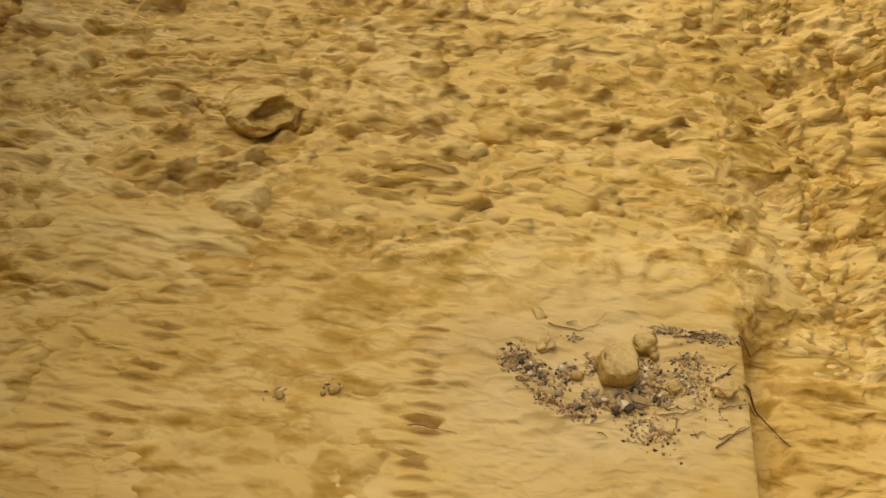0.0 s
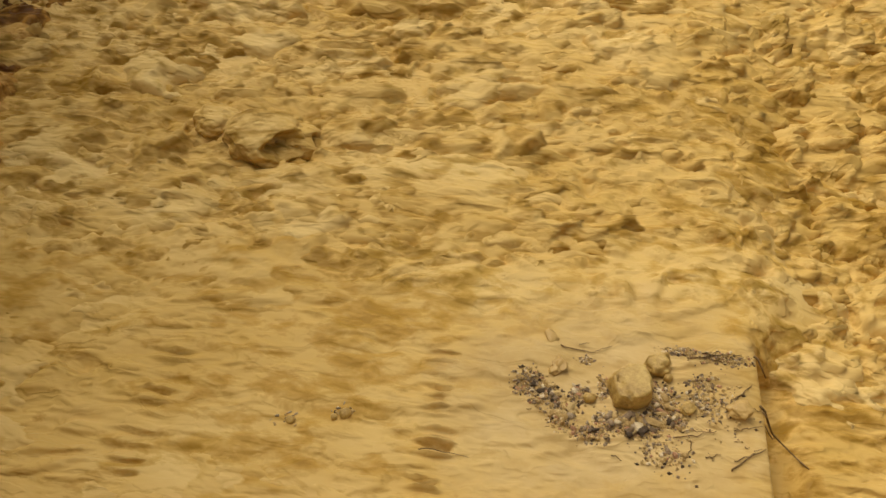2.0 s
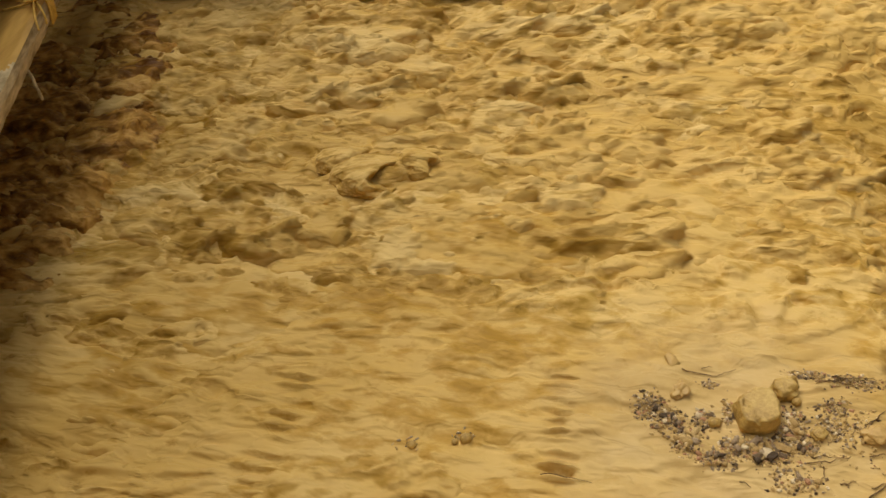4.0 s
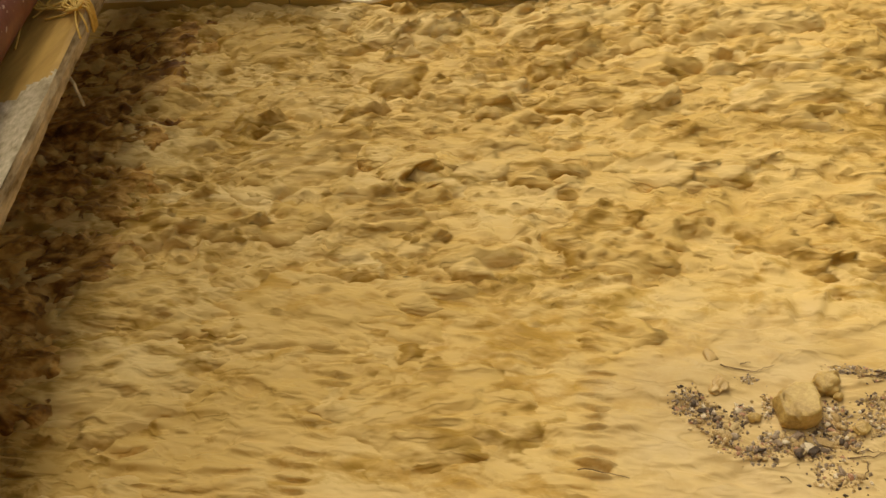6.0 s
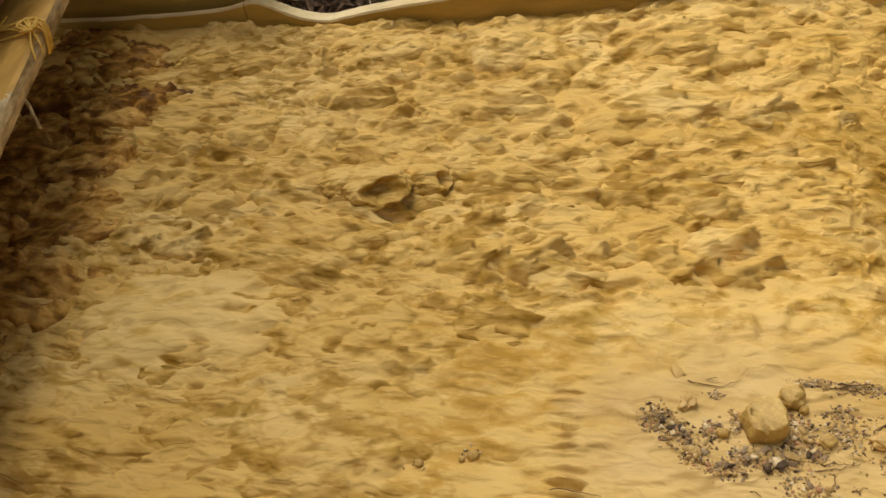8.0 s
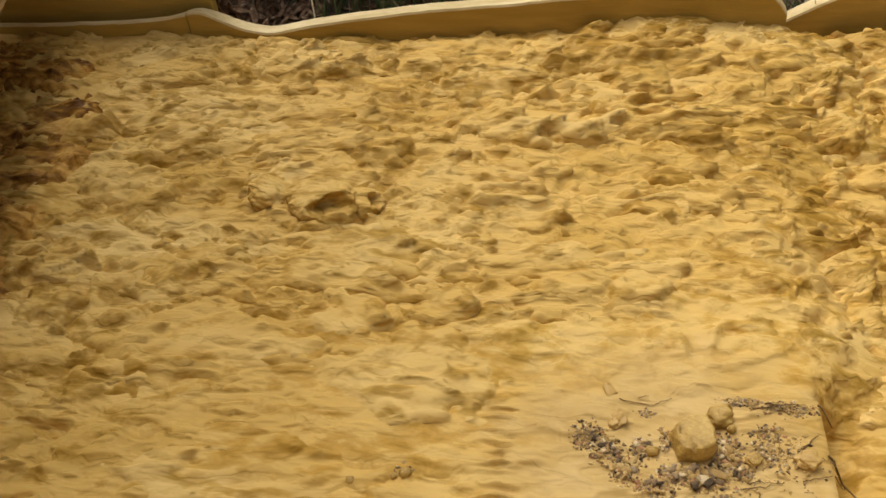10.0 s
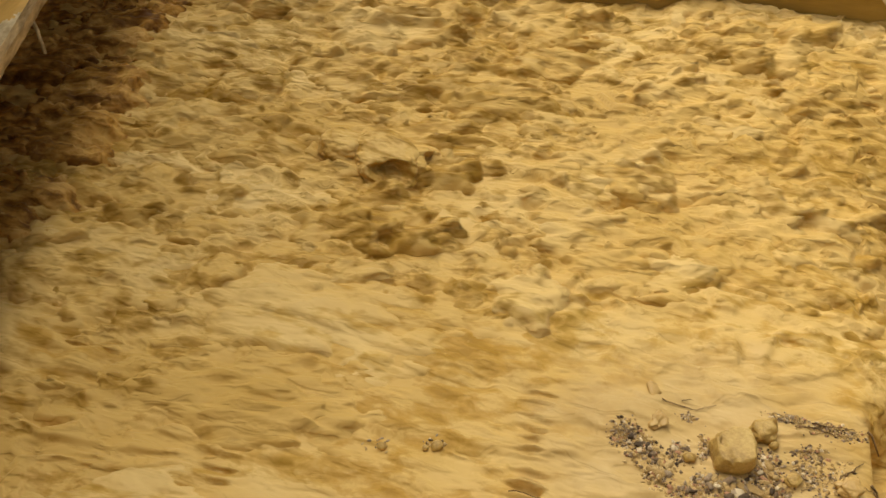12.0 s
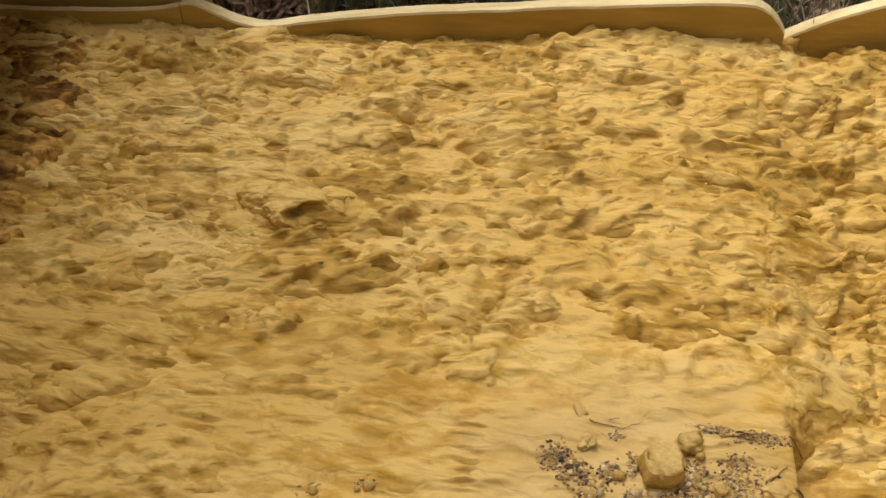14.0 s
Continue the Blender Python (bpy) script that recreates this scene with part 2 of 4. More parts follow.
def churn(x, y, seed):
    """Height of churning water, about -1 to 1: low swells with torn crests drawn out along the flow."""
    wx, wy = x + 0.012 * perlin(x * 11, y * 11, seed + 3), y + 0.012 * perlin(x * 11, y * 11, seed + 5)
    h = 0.45 * perlin(wx * 5, wy * 8, seed) + 0.22 * perlin(wx * 14, wy * 22, seed + 1)
    pits = np.clip(perlin(wx * 12, wy * 22, seed + 6) - 0.38, 0, 1)
    return h + 0.80 * crest(wx, wy, seed + 30, 15.0, -0.02) + 0.55 * crest(wx, wy, seed + 50, 30.0, 0.02) - 2.6 * pits - 0.22


def box(bm, x0, x1, y0, y1, z0, z1, bevel=0.006):
    made = bmesh.ops.create_cube(bm, size=1)["verts"]
    for v in made:
        v.co = ((x0 + x1) / 2 + v.co.x * (x1 - x0), (y0 + y1) / 2 + v.co.y * (y1 - y0), (z0 + z1) / 2 + v.co.z * (z1 - z0))
    if bevel:
        edges = list({e for v in made for e in v.link_edges})
        bmesh.ops.bevel(bm, geom=edges, offset=bevel, segments=2, affect="EDGES", profile=0.6)
    return bm


def tube(bm, points, r0, r1, sides=6):
    """A tapered round rod along the points."""
    rings = []
    pts = [Vector(p) for p in points]
    for i, p in enumerate(pts):
        d = (pts[min(i + 1, len(pts) - 1)] - pts[max(i - 1, 0)]).normalized()
        a = d.cross(Vector((0.31, 0.2, 0.93))).normalized()
        b = d.cross(a)
        r = r0 + (r1 - r0) * i / (len(pts) - 1)
        rings.append([bm.verts.new(p + (a * math.cos(k) + b * math.sin(k)) * r) for k in (2 * math.pi * s / sides for s in range(sides))])
    for lo, hi in zip(rings, rings[1:]):
        for s in range(sides):
            bm.faces.new((lo[s], lo[(s + 1) % sides], hi[(s + 1) % sides], hi[s]))
    bm.faces.new(rings[0][::-1])
    bm.faces.new(rings[-1])
    return bm


def stone(bm, r, seed, flat=0.75, rough=0.22, sub=3, facets=0.0):
    bmesh.ops.create_icosphere(bm, subdivisions=sub, radius=1)
    for v in bm.verts:
        n = v.co.normalized()
        k = 1 + rough * noise.noise(n * 1.3 + Vector((seed, 0, 0))) + rough * 0.4 * noise.noise(n * 3.7 + Vector((0, seed, 0)))
        q = Vector((math.copysign(abs(n.x) ** (1 - facets), n.x), math.copysign(abs(n.y) ** (1 - facets), n.y), math.copysign(abs(n.z) ** (1 - facets), n.z)))
        v.co = Vector((q.x * r * k, q.y * r * k * 0.85, q.z * r * k * flat))
    return bm


# ---- the sluice: floors, sides ----
STEP = 0.39       # where the upper box ends
FAR, NEAR = 2.16, 0.30
UP, DOWN = -17.0, 17.0


def structure(ob, label, category):
    return tagged(ob, label, category, kind="structure")


structure(part("floor_upper", box(bmesh.new(), UP, 0.27, NEAR, FAR + 0.03, -0.105, -0.06, 0.004), SILT), "silt-covered plank floor of the upper sluice box", "sluice floor")
structure(part("floor_lower", box(bmesh.new(), 0.2, DOWN, NEAR, FAR + 0.03, -0.2, -0.15, 0.004), SILT), "silt-covered plank floor of the lower sluice box", "sluice floor")
structure(part("step_riser", box(bmesh.new(), 0.24, 0.268, NEAR, FAR, -0.15, -0.106, 0.003), OLD_BOARD), "dark wet riser board between two sluice boxes", "riser")


def edge_board(name, profile, y0, deep, low, label, category, lower=None, face=BOARD, edge=CUT):
    """A thick upright board whose top follows the profile of (x, z), with a pale sawn top edge."""
    thing = tagged(new(name), label, category, "side boards of the sluice")
    xs = np.arange(profile[0][0], profile[-1][0] + 0.001, 0.02)
    px, pz = zip(*profile)
    top = np.interp(xs, px, pz)
    for _ in range(3):
        top[1:-1] = (top[:-2] + 2 * top[1:-1] + top[2:]) / 4
    top = top + 0.0022 * perlin(xs * 9, xs * 0, 4) + 0.0012 * perlin(xs * 41, xs * 0, 6)
    body, cap = bmesh.new(), bmesh.new()
    for bm, cut in ((body, False), (cap, True)):
        rings = []
        for x, z in zip(xs, top):
            w = 0.0015 * float(perlin(np.array([x * 23.0]), np.array([0.5]), 9)[0])
            thick = deep if x > -1.0 else max(0.012, deep - (-1.0 - x) * 0.25)
            if cut:
                loop = [(y0 + w, z - 0.006), (y0 + 0.003 + w, z), (y0 + thick - 0.003, z + 0.002), (y0 + thick, z - 0.006)]
            else:
                loop = [(y0 + 0.002, low), (y0 + 0.002, z - 0.005), (y0 + thick - 0.002, z - 0.005), (y0 + thick - 0.002, low)]
            rings.append([bm.verts.new((x, y, zz)) for y, zz in loop])
        for a, b in zip(rings, rings[1:]):
            for s in range(4):
                bm.faces.new((a[s], b[s], b[(s + 1) % 4], a[(s + 1) % 4]))
        bm.faces.new(rings[0])
        bm.faces.new(rings[-1][::-1])
        bmesh.ops.recalc_face_normals(bm, faces=bm.faces)
    part("board", body, face, thing, smooth=False)
    part("sawn_edge", cap, edge, thing, "pale rough-sawn top edge", smooth=False)
    return thing


edge_board("sluice_side_board", [(-2.4, 0.043), (-1.452, 0.050), (-1.193, 0.063), (-1.10, 0.080)], FAR, 0.042, -0.2, "mud-covered wooden side board under the tall back board", "sluice board")
edge_board("sluice_side_board", [(-1.097, 0.082), (-1.058, 0.093), (-1.006, 0.063), (-0.964, 0.038), (-0.892, 0.023), (-0.830, 0.026), (-0.757, 0.046), (-0.487, 0.083), (-0.052, 0.123), (0.280, 0.148), (0.394, 0.153), (0.446, 0.136), (0.477, 0.098), (0.496, 0.043)], FAR, 0.042, -0.2,
           "thick mud-stained wooden side board with a wavy pale sawn top", "sluice board")
edge_board("sluice_side_board", [(0.46, 0.022), (0.502, 0.044), (0.591, 0.093), (0.695, 0.136), (0.933, 0.218), (1.244, 0.258), (2.6, 0.258)], FAR + 0.046, 0.042, -0.2,
           "mud-stained wooden side board rising beside the lower box", "sluice board")
edge_board("loose_board", [(0.63, 0.02), (0.64, 0.066), (0.67, 0.080), (0.75, 0.083), (1.5, 0.10)], 2.30, 0.03, -0.22, "mud-stained loose board standing behind the sluice side", "board", edge=BOARD)


def plain_board(name, x0, x1, y0, y1, z0, z1, material, label, category):
    thing = tagged(new(name), label, category)
    part("board", box(bmesh.new(), x0, x1, y0, y1, z0, z1, 0.004), material, thing)
    return thing


plain_board("back_board", -2.6, -1.04, FAR + 0.052, FAR + 0.09, -0.2, 0.312, BOARD, "tall mud-stained wet board standing behind the sluice side", "board")
plain_board("sluice_side_board", UP, -2.41, FAR, FAR + 0.042, -0.2, 0.2, BOARD, "long mud-stained side board of the upstream sluice", "sluice board")
plain_board("sluice_side_board", 2.61, DOWN, FAR, FAR + 0.042, -0.2, 0.2, BOARD, "long mud-stained side board of the downstream sluice", "sluice board")
plain_board("sluice_side_board", UP, DOWN, NEAR - 0.042, NEAR, -0.2, 0.312, BOARD, "long mud-stained side board of the sluice", "sluice board")


def blocker_box():
    """An unseen steel box, added at the head of the sluice to shade its left side; the slurry runs out under its front
    plate.
    """
    thing = tagged(new("unseen_blocker"), "unseen dark rusty steel box added over the head of the sluice to block light", "feed box")
    part("front_plate", box(bmesh.new(), -1.87, -1.85, NEAR - 1.4, FAR + 0.5, 0.36, 3.4), RUST, thing)
    part("side_plate", box(bmesh.new(), -4.5, -1.871, NEAR - 1.4, NEAR - 1.38, 0.36, 3.4), RUST, thing)
    part("side_plate", box(bmesh.new(), -4.5, -1.871, FAR + 0.48, FAR + 0.5, 0.36, 3.4), RUST, thing)
    part("back_plate", box(bmesh.new(), -4.53, -4.501, NEAR - 1.4, FAR + 0.5, 0.36, 3.4), RUST, thing)
    for x in (-4.45, -1.97):
        for y in (NEAR - 1.32, FAR + 0.42):
            part("leg", box(bmesh.new(), x - 0.04, x + 0.04, y - 0.04, y + 0.04, -0.25, 0.359), RUST, thing)


blocker_box()


def bank_rise(x, y):
    """Height of the soil bank behind the far board."""
    near = smooth(6.0, 3.0, np.abs(x))
    return 0.34 * smooth(2.30, 2.9, y) + 0.5 * smooth(2.7, 3.4, y) + 0.10 * smooth(-0.65, -0.95, x) * smooth(2.2, 2.4, y) * near


def far_ground():
    """One sheet of ground: level under the sluice, a bank behind it, land out to the horizon."""
    far = np.array([30, 60, 150, 400, 1200, 3000.0])
    xs = np.concatenate([-far[::-1], np.arange(-20, -2.0, 0.5), np.arange(-2.0, 2.0, 0.04), np.arange(2.0, 20.1, 0.5), far])
    ys = np.concatenate([-far[::-1], np.arange(-20, 2.0, 0.5), np.arange(2.2, 3.4, 0.035), np.arange(3.4, 20.1, 0.4), far])
    X, Y = np.meshgrid(xs, ys)
    rough = smooth(2.2, 2.35, Y) + 0.4 * smooth(0.1, -0.3, Y)
    Z = -0.20 + bank_rise(X, Y) + 0.6 * smooth(3.4, 12, Y) + (0.035 * perlin(X * 2.5, Y * 3, 4) + 0.018 * perlin(X * 13, Y * 13, 6)) * rough
    me = grid_mesh("ground", X, Y, Z, GROUND)
    me.materials.append(SOIL)
    dark = (Y > 2.0) & (Y < 3.3 + 0.5 * perlin(X * 1.3, Y, 7))
    me.polygons.foreach_set("material_index", dark[:-1, :-1].ravel().astype(np.int32))
    return new("ground", me)


structure(far_ground(), "bare brown earth with a dark soil bank behind the sluice", "ground")

# ---- the water that stays in place: the sheet with its standing waves ----


def heap(x, y):
    """Water heaped up against the far board."""
    return 0.052 * smooth(-0.5, 0.35, x) * smooth(1.45, 2.16, y)


def bars(x, y, middle, wide, seed, often):
    """A row of short wedges where the water trips over sunken cross bars: steep near faces, uneven lengths."""
    p = (y + 0.008 * perlin(x * 14, y * 14, seed)) * often + 0.35 * perlin(y * 9, y * 0, seed + 1)
    f = p - np.floor(p)
    face = np.where(f < 0.80, 1 - f / 0.80, (f - 0.80) / 0.20)
    one = np.floor(p)
    mid = middle + 0.03 * perlin(one * 0.77, one * 0 + 0.4, seed + 2)
    half = wide * (0.95 + 0.75 * perlin(one * 0.61, one * 0 + 0.7, seed + 3))
    height = np.clip(0.5 + 1.5 * perlin(one * 0.83, one * 0 + 0.2, seed + 4), 0.12, 1.2)
    return height * (face - 0.55) * smooth(-1.7, -0.2, (x - mid) / half) * smooth(1.0, 0.72, (x - mid) / half)


def sheet_height(x, y):
    calm = smooth(1.18, 0.98, y) * smooth(-1.0, -0.5, x)
    pile = smooth(0.62, 0.70, y) * smooth(1.01, 0.975, y)
    lip = pile * smooth(-0.1, 0.1, x)
    xw = x + (0.05 * perlin(y * 4.3, y * 0 + 0.5, 41) + 0.035 * perlin(y * 13, x * 4 + 0.3, 42)) * (0.25 + 0.75 * smooth(1.1, 1.5, y))
    near = smooth(1.09, 0.98, y)
    fall = (1 - lip) * (near * smooth(0.375, 0.455, xw) + (1 - near) * smooth(0.33, 0.64, xw)) + lip * smooth(STEP - 0.002, STEP + 0.010, x)
    fall = fall * (1 - 0.6 * smooth(1.35, 2.16, y))
    low = smooth(0.36, 0.5, x)
    wild = smooth(0.36, 0.62, xw + 0.12 * perlin(y * 5, x * 3, 43)) * smooth(1.2, 0.8, x) * smooth(0.98, 1.15, y)
    amp = (0.017 * (1 - calm) + 0.0062 * calm + 0.014 * wild + 0.0025 * calm * low) * (1 - lip * smooth(0.3, 0.36, x) * smooth(0.45, 0.41, x) * 0.85)
    z = -0.006 + 0.008 * calm + amp * churn(x, y, 11) - 0.082 * fall
    z = z + 0.016 * smooth(1.85, 2.16, y) + 0.010 * np.clip(perlin(x * 8, y * 3, 31) + 0.2, 0, 1) * smooth(2.0, 2.16, y)
    z = z + heap(x, y)
    # plunge below the step, in uneven tongues
    tongue = 0.45 + 1.3 * perlin(x * 3, y * 6, 14)
    z = z - 0.085 * (1 - lip) * np.clip(tongue, 0, 1.3) * (0.4 * near * np.exp(-((xw - 0.45) / 0.04) ** 2) + 0.9 * (1 - near) * np.exp(-((xw - 0.62) / 0.09) ** 2))
    z = z - 0.030 * lip * np.exp(-((x - 0.425) / 0.03) ** 2)
    # rows of wedges over the sunken cross bars
    z = z + 0.019 * bars(x, y, -0.122, 0.026, 17, 46.0) * smooth(0.58, 0.62, y) * (1.5 * smooth(0.81, 0.75, y) + 0.7 * smooth(0.97, 0.92, y) * smooth(0.79, 0.83, y))
    z = z + 0.020 * bars(x, y, -0.585, 0.034, 23, 38.0) * smooth(0.6, 0.66, y) * smooth(0.97, 0.88, y)
    # silt heaped under the gravel, a low mound by the step and a hump in the thin water
    z = z + 0.008 * np.exp(-((x - 0.16) / 0.13) ** 2 - ((y - 0.87) / 0.09) ** 2)
    z = z + 0.009 * np.exp(-((x - 0.045) / 0.028) ** 2 - ((y - 0.955) / 0.03) ** 2)
    z = z + 0.012 * np.exp(-((x - 0.347) / 0.015) ** 2 - ((y - 0.862) / 0.018) ** 2)
    z = z + 0.007 * np.exp(-((x + 0.307) / 0.04) ** 2 - ((y - 0.714) / 0.035) ** 2) - 0.008 * np.exp(-((x + 0.28) / 0.02) ** 2 - ((y - 0.70) / 0.02) ** 2)
    # wave thrown up by a sunken stone
    z = z + 0.018 * np.exp(-((x + 0.62) / 0.05) ** 2 - ((y - 1.465) / 0.055) ** 2) - 0.050 * np.exp(-((x + 0.52) / 0.045) ** 2 - ((y - 1.425) / 0.045) ** 2)
    return z


def water_sheet():
    xs = np.concatenate([np.arange(UP, -2.4, 0.2), np.arange(-2.4, -1.6, 0.04), np.arange(-1.6, -0.3, 0.011), np.arange(-0.3, 0.375, 0.007), np.arange(0.375, 0.41, 0.0025), np.arange(0.41, 1.1, 0.009), np.arange(1.1, 1.4, 0.03), np.arange(1.4, DOWN + 0.1, 0.2)])
    ys = np.concatenate([np.arange(NEAR, 0.62, 0.03), np.arange(0.62, 1.02, 0.0026), np.arange(1.02, FAR, 0.006), [FAR + 0.001]])
    X, Y = np.meshgrid(xs, ys)
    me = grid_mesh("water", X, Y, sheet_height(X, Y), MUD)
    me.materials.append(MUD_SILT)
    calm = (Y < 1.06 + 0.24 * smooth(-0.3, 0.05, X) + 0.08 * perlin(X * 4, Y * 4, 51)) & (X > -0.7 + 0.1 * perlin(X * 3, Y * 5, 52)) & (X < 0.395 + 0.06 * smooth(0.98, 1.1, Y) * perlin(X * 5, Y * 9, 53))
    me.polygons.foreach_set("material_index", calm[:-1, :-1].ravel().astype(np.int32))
    return new("water", me)


structure(water_sheet(), "thin sheet of yellow-brown muddy water in the sluice", "water")


def wave_patch(seed, length, width, amp, rim=0.05, nx=58, ny=64, material=None):
    """A rigid piece of moving surface: crests in the middle, its rim dipping under the sheet."""
    U, V = np.meshgrid(np.linspace(-1, 1, nx), np.linspace(-1, 1, ny))
    x, y = U * length / 2, V * width / 2
    reach = (np.abs(U) ** 2.6 + np.abs(V) ** 2.6) ** (1 / 2.6) + 0.26 * perlin(U * 2.3, V * 2.3, seed + 20) + 0.16 * perlin(U * 6, V * 6, seed + 21) + 0.08 * perlin(U * 13, V * 13, seed + 22)
    reach = reach + 0.8 * smooth(0.78, 1.0, np.maximum(np.abs(U), np.abs(V)))
    env = smooth(1.05, 0.3, reach)
    h = churn(x, y, seed)
    z = 0.007 * env - rim * (1 - env) + amp * h * (0.35 + 0.65 * env)
    x = x + 0.8 * amp * np.clip(h, -0.3, 1.5) * env
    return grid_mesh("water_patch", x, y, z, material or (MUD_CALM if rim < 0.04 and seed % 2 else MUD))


ROUGH = [wave_patch(s, 0.62, 0.42, 0.0175 + 0.0025 * (s % 4), 0.065) for s in range(40, 48)]
CALM = [wave_patch(s, 0.62, 0.38, 0.0085, 0.030) for s in range(60, 64)]
SMALL = [wave_patch(s, 0.24, 0.20, 0.016, 0.045, 22, 26) for s in range(80, 86)]
BOIL = [wave_patch(s, 0.36, 0.30, 0.026, 0.06, 46, 48) for s in range(100, 105)]
MID = [wave_patch(s, 0.60, 0.38, 0.0125, 0.034) for s in range(70, 74)]
SHADED = [wave_patch(s, 0.40, 0.34, 0.016, 0.05, 56, 48, MUD_SHADE) for s in range(90, 94)]

# lanes: y, speed in metres a second, calm or rough, y beside the gravel
LANES = [(2.04, 1.05, 0, 2.04), (1.78, 1.15, 0, 1.78), (1.52, 1.10, 0, 1.52), (1.27, 1.0, 0, 1.28), (1.03, 0.92, 1, 1.34), (0.80, 0.85, 2, 0.53), (0.53, 0.8, 2, 0.47)]
FLOW = []


def moving_water():
    rng = random.Random(5)
    for y0, speed, calm, y1 in LANES:
        x, k = 1.4, 0
        while x > -2.3 - speed * 14:
            late = calm and x < -0.3 - speed * 5.0
            kind = MID if late else CALM if calm else ROUGH
            ob = new("water_patch", rng.choice(kind))
            structure(ob, "churning crests of yellow-brown muddy water running down the sluice", "water")
            ob.scale = (rng.uniform(0.85, 1.2), rng.uniform(0.85, 1.12), rng.uniform(0.8, 1.25))
            FLOW.append((ob, x + rng.uniform(-0.06, 0.06), speed, y0 + rng.uniform(-0.04, 0.04), y1 + rng.uniform(-0.02, 0.02), rng.uniform(-0.004, 0.005) + (0.014 if y0 > 1.9 else 0.006 if late else 0), rng.uniform(-9, 9), 2 if late else 1))
            x -= 0.42 if calm < 2 else 0.58
            k += 1

    for y0, speed, first in ((2.08, 1.0, 1.3), (1.88, 1.2, 1.3), (1.66, 1.1, 1.3), (1.44, 1.15, 1.3), (1.24, 1.0, 1.3), (1.08, 0.95, -5.2)):
        x = first
        while x > -2.2 - speed * 14:
            ob = new("water_patch", rng.choice(SMALL))
            structure(ob, "small crest of yellow-brown muddy water running down the sluice", "water")
            ob.scale = (rng.uniform(0.8, 1.3), rng.uniform(0.8, 1.2), rng.uniform(0.8, 1.3))
            y = y0 + rng.uniform(-0.07, 0.07)
            FLOW.append((ob, x, speed, y, y, rng.uniform(-0.002, 0.008) + (0.014 if y0 > 1.9 else 0), rng.uniform(-14, 14), 0))
            x -= rng.uniform(0.22, 0.42)


moving_water()

# ---- gravel, stones, twigs by the step ----


def bed(x, y):
    return float(sheet_height(np.array([x]), np.array([y]))[0])


